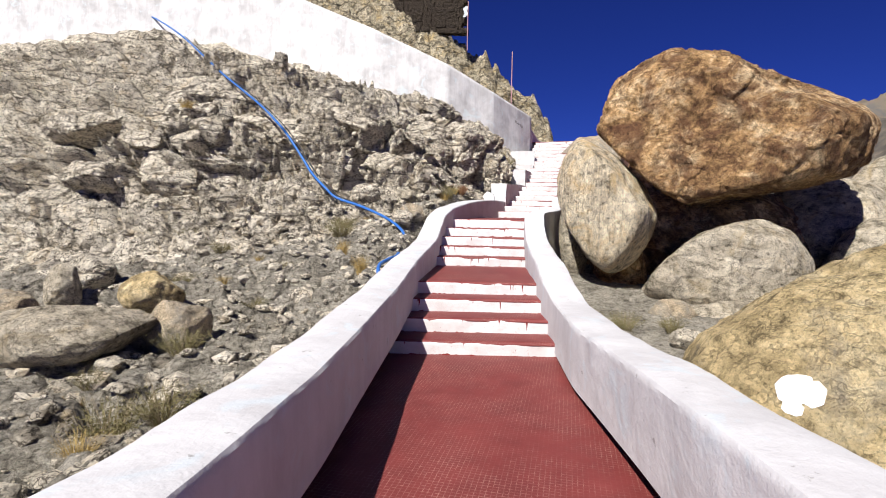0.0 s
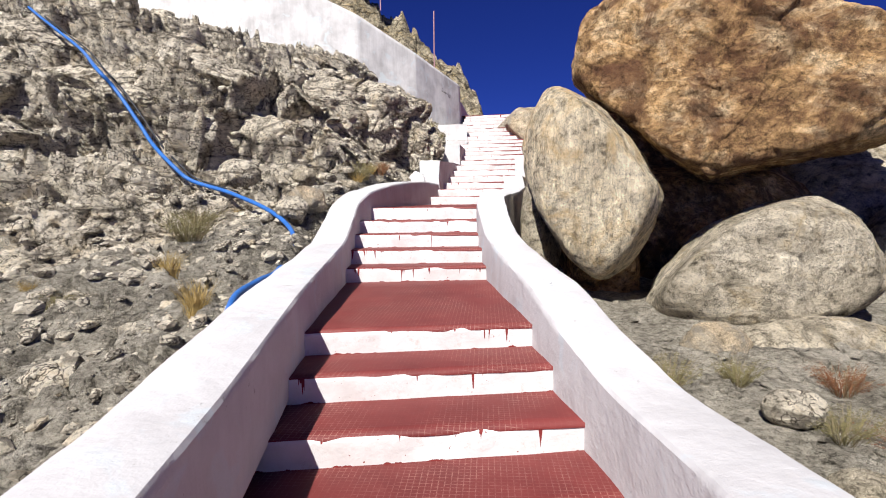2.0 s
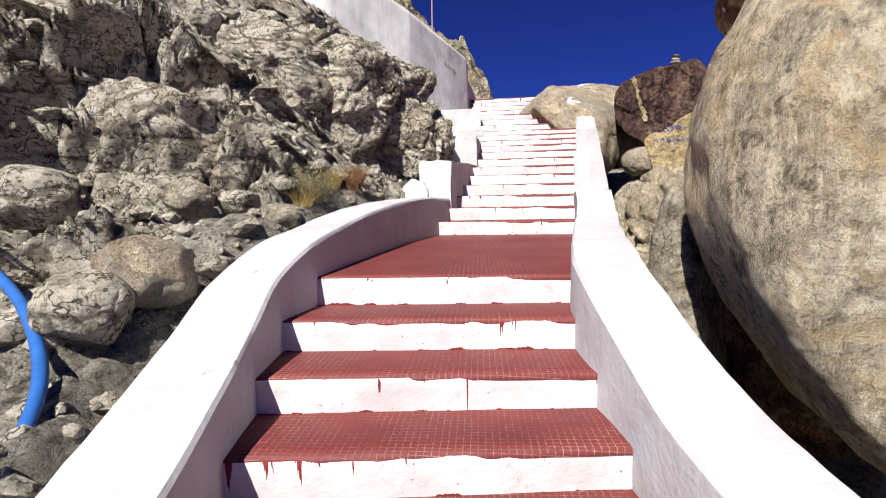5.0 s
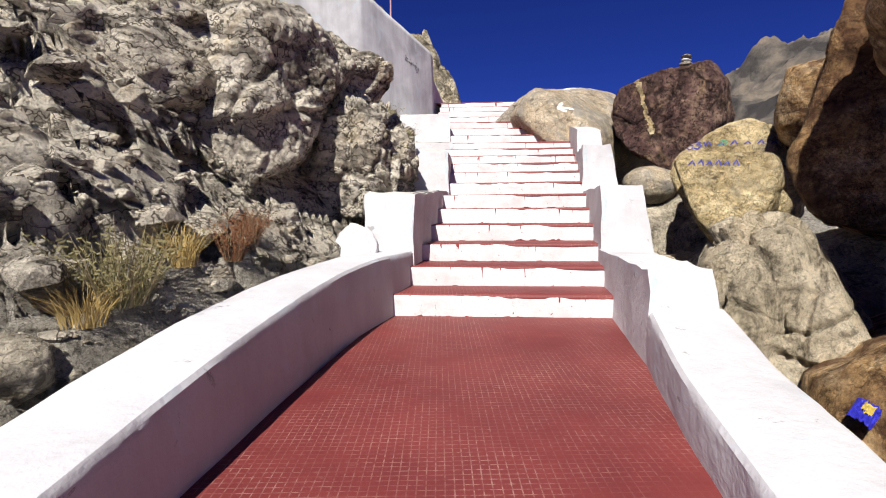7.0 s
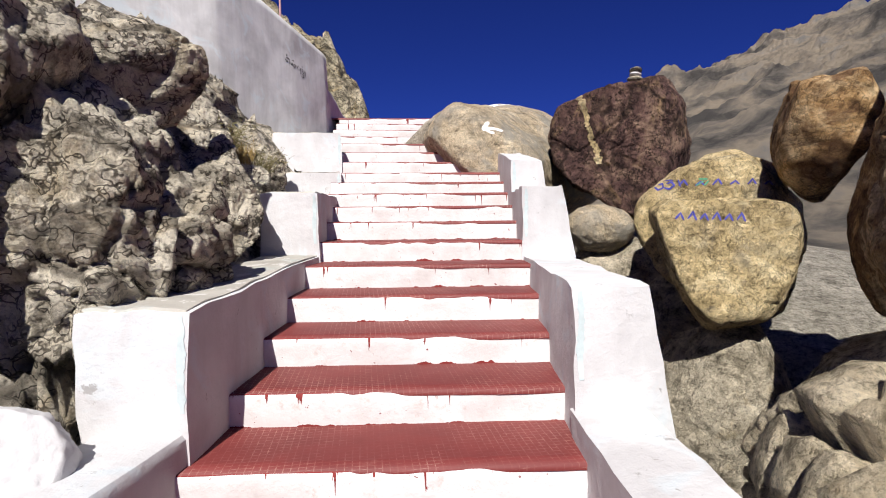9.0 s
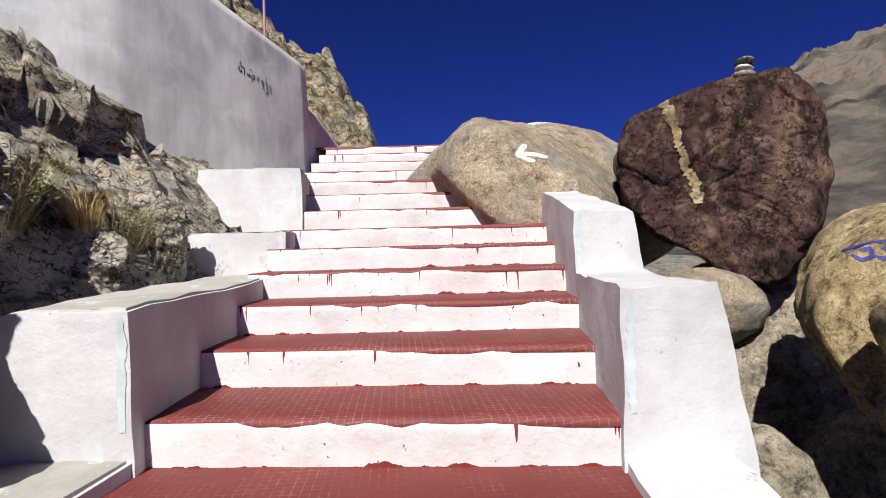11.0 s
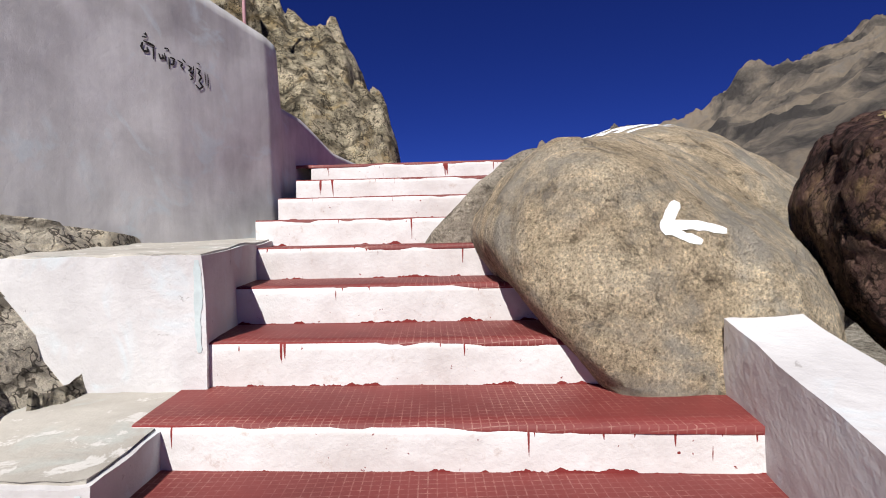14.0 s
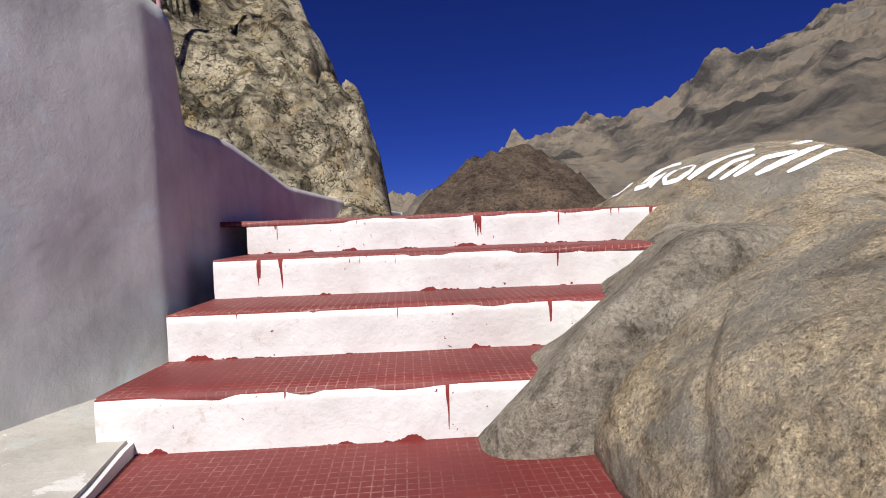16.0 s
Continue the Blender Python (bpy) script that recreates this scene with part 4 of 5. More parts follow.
heap("hill_crag", 0, 0, 420, 300, (-16, 5), (19.5, 34), crag, FARROCK, "rocky crag beyond the top of the stairs")


def dark_hill(x, y):
    p = np.stack([x, y, x * 0], 1)
    r = np.exp(-((x - 19) / 20) ** 2 - ((y - 95) / 22) ** 2)
    return -6 + 19.9 * r + r * (1.1 * ridged(p * 0.09, 6, 8) + 1.0 * ridged(p * 0.35, 4, 9))


heap("hill_dark", 0, 0, 160, 120, (-30, 85), (60, 150), dark_hill, HILL, "dark rocky hillock in the middle distance")


def far_range(x, y):
    p = np.stack([x, y, x * 0], 1)
    d = np.hypot(x, y)
    az = np.degrees(np.arctan2(x, y))
    crest = np.interp(az, [-40, 0, 6, 13, 23, 33, 44, 60, 120], [60, 110, 190, 330, 385, 560, 640, 820, 800])
    rise = step01(350, 2200, d) ** 1.2
    return -40 + crest * rise + rise * (46 * (ridged(p * 0.0036, 7, 14) - 0.9) + 20 * fbm(p * 0.014, 6, 15) + 13 * ridged(p * 0.021, 5, 16))


heap("mountain", 0, 0, 460, 380, (-900, 2900), (300, 3400), far_range, MOUNTAIN, "bare grey-brown mountain range with snow on its crest").data.shade_flat()


# ---------------------------------------------------------------- placing helpers
bpy.context.view_layer.update()


def drop(x, y, on=None, start=40.0):
    """The height of the ground (or of another object) at x, y."""
    for ob in ((on,) if on else (ground, ground_right)):
        inv = ob.matrix_world.inverted()
        hit, place, nrm, _ = ob.ray_cast(inv @ Vector((x, y, start)), Vector((0, 0, -1)))
        if hit:
            return (ob.matrix_world @ place).z
    return 0.0


# ---------------------------------------------------------------- blocks of rock standing out of the cliff
rnd = random.Random(5)


def crag_block(x, y, z, r, turn, seed, mat=CLIFF, detail=5):
    ob = boulder("rock", (x, y, z), r, mat, "", turn, seed, 16, 0.50, detail, 0.15, fine=0.08, lump=0.06, parent=ground, tag=False)
    return ob


# chosen outcrops beside the stairs, then a run of beds along the cliff's foot and face
for k, (x, y, z, r, turn, pl) in enumerate((
        (-2.2, 10.0, 3.45, (1.7, 1.0, 0.75), (6, 8, 4), ((0.05, -1, 0.3, 0.6), (0, -0.3, -1, 0.45))), (-1.15, 10.9, 4.3, (1.5, 1.0, 0.75), (0, 10, 6), ((0, -1, 0.4, 0.6),)),
        (1.25, 12.2, 3.05, (0.40, 0.5, 0.7), (0, 6, 30), ((0.2, -1, 0, 0.35),)), (-0.6, 9.15, 2.35, (0.8, 0.5, 0.30), (0, 4, 10), ()),
        (0.45, 9.55, 2.35, (0.62, 0.42, 0.30), (5, 0, -10), ()), (-1.6, 8.5, 2.25, (0.9, 0.55, 0.34), (0, -6, 20), ()), (0.35, 11.7, 4.1, (1.2, 1.0, 0.75), (0, 10, 0), ((0.1, -1, 0.5, 0.6),)),
        (0.72, 13.2, 3.95, (0.55, 0.6, 0.8), (0, -12, 0), ()), (1.0, 12.85, 3.3, (0.4, 0.45, 0.55), (0, 0, 40), ((0.3, -1, 0, 0.3),)), (1.3, 14.35, 3.62, (0.20, 0.18, 0.40), (0, -12, 10), ()),
        (1.12, 13.75, 3.45, (0.35, 0.3, 0.33), (0, 20, 0), ()), (0.9, 14.6, 3.85, (0.55, 0.5, 0.42), (0, 0, 0), ()),
        (-3.6, 7.7, 3.0, (1.7, 1.0, 0.55), (6, 10, -4), ((0, -1, 0.25, 0.6), (0, -0.3, -1, 0.32))), (-6.0, 7.1, 3.1, (1.6, 1.0, 0.65), (6, 6, 6), ((0, -1, 0.25, 0.6), (0, -0.3, -1, 0.36))), (-5.0, 8.4, 4.2, (1.7, 1.0, 0.6), (4, 9, 0), ((0, -1, 0.3, 0.6),)),
        (-8.4, 7.4, 3.6, (1.6, 1.0, 0.8), (4, 8, 0), ((0, -1, 0.3, 0.6), (0, -0.3, -1, 0.4))), (-3.3, 9.6, 4.8, (1.8, 1.0, 0.65), (4, 12, 0), ((0, -1, 0.4, 0.6),)), (-7.2, 9.2, 5.2, (1.8, 1.1, 0.7), (4, 10, 8), ((0, -1, 0.4, 0.7),)), (-10.5, 7.2, 4.2, (1.7, 1.1, 0.9), (4, 8, 8), ((0, -1, 0.4, 0.7),)))):
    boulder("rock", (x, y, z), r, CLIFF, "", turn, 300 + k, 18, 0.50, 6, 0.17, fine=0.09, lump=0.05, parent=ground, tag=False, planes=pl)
boulder("rock", (0.1, 10.45, 3.4), (1.1, 1.0, 1.3), CLIFF, "", seed=301, detail=7, rough=0.15, fine=0.07, sharp=24, parent=ground, tag=False,
        facets=((.56, .23, -.79, .47), (.81, .26, -.52, .53), (.3, .13, -.95, .68), (-.23, -.05, -.97, .69), (.8, -.6, .1, .8), (-.81, -.43, .38, .91), (-.63, -.43, .64, .92), (-.79, -.37, -.49, .93), (-.1, -.97, .2, .95), (.98, .17, -.13, .98), (-.87, -.47, -.13, 1.0), (-.29, -.44, .85, 1.03), (.72, -.09, .68, 1.04), (.25, -.27, .93, 1.05), (.81, -.05, .58, 1.16),))
boulder("rock", (0.92, 10.95, 2.85), (0.55, 0.6, 0.95), CLIFF, "", seed=302, detail=6, rough=0.24, fine=0.09, sharp=22, groove=0.08, parent=ground, tag=False,
        facets=((.3, .04, -.95, .36), (-.59, -.14, -.8, .47), (-.93, -.26, .27, .53), (-.83, -.27, .49, .58), (.3, -.95, .1, .6), (.79, -.02, .62, .64), (1.0, .04, -.01, .72), (.57, -.08, .81, .76),))
boulder("rock", (-0.95, 9.1, 3.05), (1.0, 0.8, 0.6), CLIFF, "", seed=303, detail=6, rough=0.16, fine=0.06, sharp=24, parent=ground, tag=False,
        facets=((0, -.2, -1, .42), (.86, .31, .41, .54), (.47, .08, .88, .57), (.6, .18, .78, .58), (-.05, -.32, .95, .6), (-.2, -.37, .9, .6), (.36, -.06, .93, .6), (.6, -.5, -.6, .6), (0, -1, .1, .7),))
for k in range(46):
    x = rnd.uniform(-9.5, -0.4)
    yf = 4.6 + 4.4 * math.exp(x * 0.42)
    y = yf + abs(rnd.gauss(1.0, 1.9))
    if y > 12.2:
        continue
    z = drop(x, y)
    s_ = rnd.uniform(0.35, 0.95)
    crag_block(x, y, z - 0.12 * s_, (s_ * rnd.uniform(1.0, 1.7), s_ * rnd.uniform(0.7, 1.0), s_ * rnd.uniform(0.45, 0.75)), (rnd.uniform(-12, 12), rnd.uniform(4, 20), rnd.uniform(-25, 25)), 400 + k, CLIFF, 5)


# ---------------------------------------------------------------- loose stones
def stone(x, y, r, mat, label, seed, turn=0.0, sink=0.25):
    ob = boulder("stone", (x, y, drop(x, y) + r[2] * (1 - sink)), r, mat, label, (0, 0, turn), seed, 9, 0.28, 5, 0.08, fine=0.05, lump=0.10)
    return tagged(ob, label, "stone", "loose stones on the slope")


stone(-1.05, -0.25, (0.42, 0.36, 0.36), TAN, "rounded tan stone lying on the scree slope", 501, 20)
stone(-2.15, 0.55, (0.46, 0.36, 0.30), YELLOW, "ochre-topped stone lying on the scree slope", 502)
stone(-4.2, 0.95, (0.30, 0.30, 0.42), GREYB, "pale upright stone on the scree slope", 503)
stone(-4.5, 0.3, (0.5, 0.45, 0.32), TAN, "broad tan stone half buried in scree", 504)
stone(-1.75, -1.1, (0.85, 0.60, 0.34), GREYB, "large flat grey stone half buried in scree", 505, 30, 0.5)
stone(-4.9, 2.0, (0.5, 0.4, 0.35), CLIFF, "grey broken stone on the scree slope", 506)
stone(-0.48, 7.0, (0.22, 0.17, 0.17), GREYB, "pale blue-grey stone below the cliff", 507)
stone(-0.15, 7.25, (0.19, 0.16, 0.13), CLIFF, "squarish tan stone below the cliff", 508)
stone(0.22, 7.2, (0.23, 0.17, 0.14), GREYB, "flat grey stone below the cliff", 509)
stone(-1.4, 6.4, (0.40, 0.30, 0.26), CLIFF, "tan broken stone below the cliff", 510)
stone(0.12, 5.5, (0.30, 0.26, 0.22), TAN, "tan stone beside the parapet", 511)
stone(0.02, 5.15, (0.24, 0.2, 0.2), CLIFF, "grey stone beside the parapet", 512)
stone(5.62, 1.35, (0.28, 0.24, 0.22), GREYB, "pale stone on the ground below the boulders", 513)
stone(5.15, 2.35, (0.25, 0.22, 0.15), CLIFF, "flat tan stone on the ground below the boulders", 514)
stone(5.0, 1.3, (0.22, 0.18, 0.13), GREYB, "small grey stone on the ground below the boulders", 515)
stone(5.95, 13.7, (0.40, 0.36, 0.32), GREYB, "grey stone wedged below the boulders", 516)
stone(5.55, 13.2, (0.26, 0.24, 0.22), TAN, "tan stone wedged below the boulders", 517)
stone(5.3, 12.7, (0.30, 0.26, 0.2), GREYB, "grey stone in the rubble below the parapet", 518)
stone(5.75, 12.9, (0.24, 0.22, 0.2), CLIFF, "broken stone in the rubble below the parapet", 519)
stone(5.2, 10.7, (0.3, 0.28, 0.26), GREYB, "grey stone in the gap between boulders", 520)
stone(4.75, 10.75, (0.22, 0.24, 0.25), TAN, "tan stone in the gap between boulders", 521)
white_stone = boulder("stone", (1.12, 9.88, 2.20), (0.21, 0.2, 0.24), WHITE, "", (0, 0, 15), 540, 8, 0.28, 5, 0.09, fine=0.06, lump=0.06)
tagged(white_stone, "whitewashed stone against the foot of the wall", "stone", "loose stones on the slope")


def gravel(name, count, where, sizes, mat, label, seed):
    """Many small broken stones as one mesh."""
    r = random.Random(seed)
    bm = bmesh.new()
    bmesh.ops.create_icosphere(bm, subdivisions=1, radius=1.0)
    ico = np.array([v.co[:] for v in bm.verts])
    tri = np.array([[v.index for v in f.verts] for f in bm.faces])
    bm.free()
    V, F, n = [], [], 0
    while n < count:
        x, y = where(r)
        z = drop(x, y)
        sz = sizes[0] * (sizes[1] / sizes[0]) ** (r.random() ** 2.2)
        j = ico * np.array([sz * r.uniform(0.8, 1.5), sz * r.uniform(0.7, 1.1), sz * r.uniform(0.4, 0.8)])
        j = j * np.array([[r.uniform(0.72, 1.15)] for _ in range(len(ico))])
        rot = np.array(Euler((r.uniform(-0.5, 0.5), r.uniform(-0.5, 0.5), r.uniform(0, 6.28))).to_matrix())
        V.append(j @ rot.T + np.array([x, y, z + sz * 0.15]))
        F.append(tri + n * len(ico))
        n += 1
    ob = mesh_object(name, np.concatenate(V), np.concatenate(F), mat, None, False)
    return tagged(ob, label, "stones", "", "stuff")


def on_left(r):
    y = r.uniform(-5, 9.5)
    edge = float(np.interp(y, [-5, -4.33, 0.12, 4.15, 5.63, 7.0, 8.0, 10.3], [2.45, 2.39, 1.60, 1.02, 0.83, 1.07, 1.24, 1.63])) - 0.5
    return edge - abs(r.gauss(0, 1)) * 3.2, y


def on_right(r):
    y = r.uniform(-4.5, 5.5)
    edge = float(np.interp(y, [-5, -2.5, 0.75, 4.58, 6], [4.5, 3.91, 3.31, 2.66, 2.6])) + 0.5
    return edge + abs(r.gauss(0, 1)) * 2.0, y


def on_gap(r):
    t = r.random()
    return 4.4 + 1.3 * t + r.uniform(0, 1.1), 9.6 + 5.0 * t


gravel("scree", 5200, on_left, (0.014, 0.15), CLIFF, "loose angular scree strewn over the slope", 1)
gravel("rubble", 1300, on_right, (0.014, 0.10), SOIL, "loose gravel and rubble on the ground", 2)
gravel("rubble", 420, on_gap, (0.03, 0.17), GREYB, "broken rubble between the boulders and the parapet", 3)


# ---------------------------------------------------------------- dry plants
STRAW = plain_mat("dry_straw", (0.42, 0.30, 0.11), 0.8, 0.35, 30)
TWIG = plain_mat("dry_twigs", (0.23, 0.18, 0.105), 0.85, 0.35, 30)
SAGE = plain_mat("dusty_leaf", (0.21, 0.185, 0.085), 0.85, 0.35, 30)
RUSTLEAF = plain_mat("rusty_leaf", (0.22, 0.095, 0.045), 0.85, 0.35, 30)


def blades(count, height, spread, width, lean, seed, curl=0.25, leafy=0.0):
    r = random.Random(seed)
    V, F = [], []

    def quad(a, b_, w, side):
        i = len(V)
        V.extend([a - side * w, a + side * w, b_ + side * w * 0.6, b_ - side * w * 0.6])
        F.append((i, i + 1, i + 2, i + 3))

    for k in range(count):
        ang = r.uniform(0, 6.283)
        d = Vector((math.cos(ang), math.sin(ang), 0))
        root = d * spread * 0.35 * math.sqrt(r.random())
        out = lean * r.random() ** 0.7
        h = height * r.uniform(0.5, 1.0)
        side = Vector((-d.y, d.x, 0)) if r.random() < 0.6 else Vector((r.uniform(-1, 1), r.uniform(-1, 1), 0.2)).normalized()
        p0 = root
        for s in range(3):
            t = (s + 1) / 3
            p1 = root + d * (out * h * t ** (1 + curl)) + Vector((0, 0, h * t * (1 - 0.18 * out * t)))
            p1 += Vector((r.gauss(0, 1), r.gauss(0, 1), 0)) * 0.03 * height
            quad(p0, p1, width * (1 - 0.28 * s), side)
            if leafy and s > 0:
                for q in range(int(leafy)):
                    c = p0.lerp(p1, r.random())
                    o = Vector((r.gauss(0, 1), r.gauss(0, 1), r.gauss(0, 0.7))).normalized() * height * r.uniform(0.03, 0.08)
                    quad(c, c + o, width * 1.5, Vector((o.y, -o.x, 0.3)).normalized())
            p0 = p1
    return V, F


def shrub(x, y, height, spread, label, seed, twig=TWIG, leaf=SAGE, z=None):
    """A low dry shrub: a tangle of bare stems with small dusty leaves."""
    root = empty("shrub", label, "shrub", "", "dry shrubs among the rocks")
    root.location = (x, y, (drop(x, y) if z is None else z) - 0.02)
    V, F = blades(80, height, spread, height * 0.010, 1.0 * spread / height, seed, 0.1)
    mesh_object("stem_tangle", V, F, twig, root, False)
    V, F = blades(150, height * 0.95, spread, height * 0.007, 1.1 * spread / height, seed + 1, 0.1, 3)
    mesh_object("foliage", V, F, leaf, root, False)
    return root


def tussock(x, y, height, spread, label, seed, mat=STRAW, z=None):
    """A tuft of dry grass."""
    V, F = blades(240, height, spread, height * 0.010, 0.9 * spread / height, seed, 0.9)
    ob = mesh_object("grass_tuft", V, F, mat, None, False)
    ob.location = (x, y, (drop(x, y) if z is None else z) - 0.02)
    return tagged(ob, label, "grass", "dry grass tufts among the rocks")


for k, (x, y, h, w) in enumerate(((0.02, -2.31, 0.42, 0.34), (0.25, -2.0, 0.36, 0.30), (-0.6, -0.75, 0.34, 0.32), (-0.75, -1.75, 0.22, 0.2), (-1.4, 2.6, 0.25, 0.25), (-1.42, 5.2, 0.34, 0.40), (-2.9, 2.0, 0.28, 0.3),
                                  (-1.19, 4.6, 0.46, 0.42), (-0.64, 6.1, 0.26, 0.34), (0.4, 7.7, 0.42, 0.30), (1.15, 14.1, 0.42, 0.42), (0.95, 13.3, 0.50, 0.36), (1.2, 12.2, 0.35, 0.3), (-4.5, 4.2, 0.35, 0.4), (-0.9, 1.0, 0.22, 0.25), (-3.3, 3.6, 0.3, 0.3), (0.95, 11.2, 0.3, 0.3))):
    shrub(x, y, h, w, "low dry shrub with dusty twigs among the stones", 600 + 7 * k)
for k, (x, y, h, w) in enumerate(((0.60, 8.5, 0.30, 0.16), (0.58, 8.85, 0.28, 0.16))):
    shrub(x, y, h, w, "thin reddish weed with dry leaves beside the parapet", 750 + 7 * k, TWIG, RUSTLEAF)
for k, (x, y, h, w) in enumerate(((0.48, 8.1, 0.25, 0.22), (-1.12, 5.75, 0.18, 0.24), (0.36, 7.5, 0.22, 0.24), (0.36, 10.05, 0.32, 0.3), (0.5, 10.75, 0.30, 0.3), (0.18, -2.7, 0.22, 0.22), (-0.81, -1.9, 0.18, 0.2), (-0.28, 2.7, 0.3, 0.2), (0.25, 2.2, 0.34, 0.22),
                                  (-2.2, 3.2, 0.16, 0.2), (-3.6, 4.9, 0.18, 0.2), (-6.5, 6.5, 0.3, 0.4), (1.12, 13.75, 0.3, 0.22), (-1.9, 1.7, 0.16, 0.2))):
    tussock(x, y, h, w, "tuft of straw-yellow dry grass", 800 + 5 * k)
for k, (x, y, h, w) in enumerate(((5.37, 2.1, 0.30, 0.35), (6.0, 3.1, 0.35, 0.3), (4.35, 2.9, 0.36, 0.32), (5.75, 1.9, 0.26, 0.35), (5.05, 3.1, 0.3, 0.25), (6.4, 2.4, 0.4, 0.4))):
    shrub(x, y, h, w, "dry brown weeds below the boulders", 900 + 7 * k, TWIG, RUSTLEAF if k % 2 else SAGE)


# ---------------------------------------------------------------- blue water pipe laid down the slope
BLUE = plain_mat("blue_plastic", (0.03, 0.13, 0.42), 0.45, 0.2, 12)
BLACKP = plain_mat("black_hose", (0.025, 0.03, 0.04), 0.5, 0.3, 12)


def tube(name, pts, radius, mat, label, category, parent=None, sides=8):
    pts = [Vector(p) for p in pts]
    fine_ = []
    for i in range(len(pts) - 1):
        p0, p1, p2, p3 = pts[max(i - 1, 0)], pts[i], pts[i + 1], pts[min(i + 2, len(pts) - 1)]
        for s in range(8):
            t = s / 8
            fine_.append(0.5 * ((2 * p1) + (p2 - p0) * t + (2 * p0 - 5 * p1 + 4 * p2 - p3) * t * t + (3 * p1 - p0 - 3 * p2 + p3) * t ** 3))
    fine_.append(pts[-1])
    V, F = [], []
    for i, p in enumerate(fine_):
        d = (fine_[min(i + 1, len(fine_) - 1)] - fine_[max(i - 1, 0)]).normalized()
        a = d.orthogonal().normalized()
        a = (Vector((0, 0, 1)) - d * d.z)
        a = a.normalized() if a.length > 0.05 else d.orthogonal().normalized()
        c = d.cross(a)
        for k in range(sides):
            w = 2 * math.pi * k / sides
            V.append(p + (a * math.cos(w) + c * math.sin(w)) * radius)
    for i in range(len(fine_) - 1):
        for k in range(sides):
            F.append((i * sides + k, i * sides + (k + 1) % sides, (i + 1) * sides + (k + 1) % sides, (i + 1) * sides + k))
    ob = mesh_object(name, V, F, mat, parent)
    if label:
        tagged(ob, label, category)
    return ob


PIPE_WAY = [(-17.27, 13.4, 10.74), (-16.07, 13.5, 10.4), (-14.89, 13.5, 10.05), (-13.4, 13.3, 9.5), (-10.6, 11.5, 8.0), (-9.4, 11.15, 7.1), (-7.87, 10.07, 6.12), (-6.37, 8.97, 5.25), (-5.22, 8.23, 4.55),
            (-3.9, 6.9, 3.79), (-3.59, 6.9, 3.44), (-3.01, 6.47, 2.94), (-2.68, 6.3, 2.57), (-2.18, 6.0, 2.2), (-1.87, 5.97, 1.96), (-1.12, 5.75, 1.74), (-0.28, 5.12, 1.55)]
PIPE_WAY += [(x, y, drop(x, y) + 0.06) for x, y in ((0.25, 4.5), (0.42, 3.6), (0.45, 3.0), (0.5, 2.4), (0.75, 1.7))]
PIPE_WAY = [(x + 0.06, y - 0.35, z + 0.22) if x < -3.5 else (x, y - 0.10, z + 0.10) if x < -1 else (x, y, z) for x, y, z in PIPE_WAY]
tube("water_pipe", PIPE_WAY, 0.032, BLUE, "blue plastic water pipe draped down the rocks", "pipe")
tube("hose", [(x, y + 0.2, z + 0.03) for x, y, z in PIPE_WAY[4:16]], 0.014, BLACKP, "thin black hose beside the blue pipe", "hose")


# ---------------------------------------------------------------- paint marks
PAINT_W = plain_mat("white_paint", (0.84, 0.86, 0.90), 0.7, 0.08, 25)
PAINT_K = plain_mat("black_ink", (0.025, 0.022, 0.022), 0.8, 0.2, 25)
PAINT_B = plain_mat("blue_paint", (0.06, 0.06, 0.26), 0.7, 0.2, 25)
PAINT_G = plain_mat("green_paint", (0.10, 0.28, 0.16), 0.7, 0.2, 25)


def paint(name, target, strokes, origin, right, up, mat, label="", lift=0.005, seed=0, reach=1.5, ragged=0.1):
    """Brush strokes laid on a surface: each stroke is a width and a few points in the plane at origin, thrown on the target."""
    right, up = Vector(right).normalized(), Vector(up).normalized()
    inward = up.cross(right).normalized()
    inv = target.matrix_world.inverted()
    V, F = [], []
    r = random.Random(seed)
    for width, pts in strokes:
        P = [Vector((a, b_, 0)) for a, b_ in pts]
        dense = []
        for i in range(len(P) - 1):
            n = max(2, int((P[i + 1] - P[i]).length / 0.02))
            dense += [P[i].lerp(P[i + 1], s / n) for s in range(n)]
        dense.append(P[-1])
        first = len(V)
        ok = True
        rowsz = []
        for i, p in enumerate(dense):
            d = (dense[min(i + 1, len(dense) - 1)] - dense[max(i - 1, 0)])
            d = d.normalized() if d.length > 0 else Vector((1, 0, 0))
            sd = Vector((-d.y, d.x, 0))
            end = min(i, len(dense) - 1 - i) / max(1, len(dense) - 1)
            w = width * 0.5 * (0.55 + 0.45 * min(1, end * 6)) * r.uniform(1 - 1.2 * ragged, 1 + ragged)
            line = []
            for k in (-1, -0.33, 0.33, 1):
                q = p + sd * w * k
                o = Vector(origin) + right * q.x + up * q.y - inward * reach * 0.5
                hit, place, nrm, _ = target.ray_cast(inv @ o, inward)
                if hit:
                    line.append(target.matrix_world @ place + nrm * lift)
            if len(line) == 4:
                rowsz.append(line)
        for line in rowsz:
            V.extend(line)
        for i in range(len(rowsz) - 1):
            for k in range(3):
                a = first + i * 4 + k
                if max((V[a] - V[a + 4]).length, (V[a] - V[a + 1]).length) < 0.25:
                    F.append((a, a + 4, a + 5, a + 1))
    ob = mesh_object(name, [v - target.matrix_world.translation for v in V], F, mat, target)
    if label:
        ob["label"] = label
    return ob


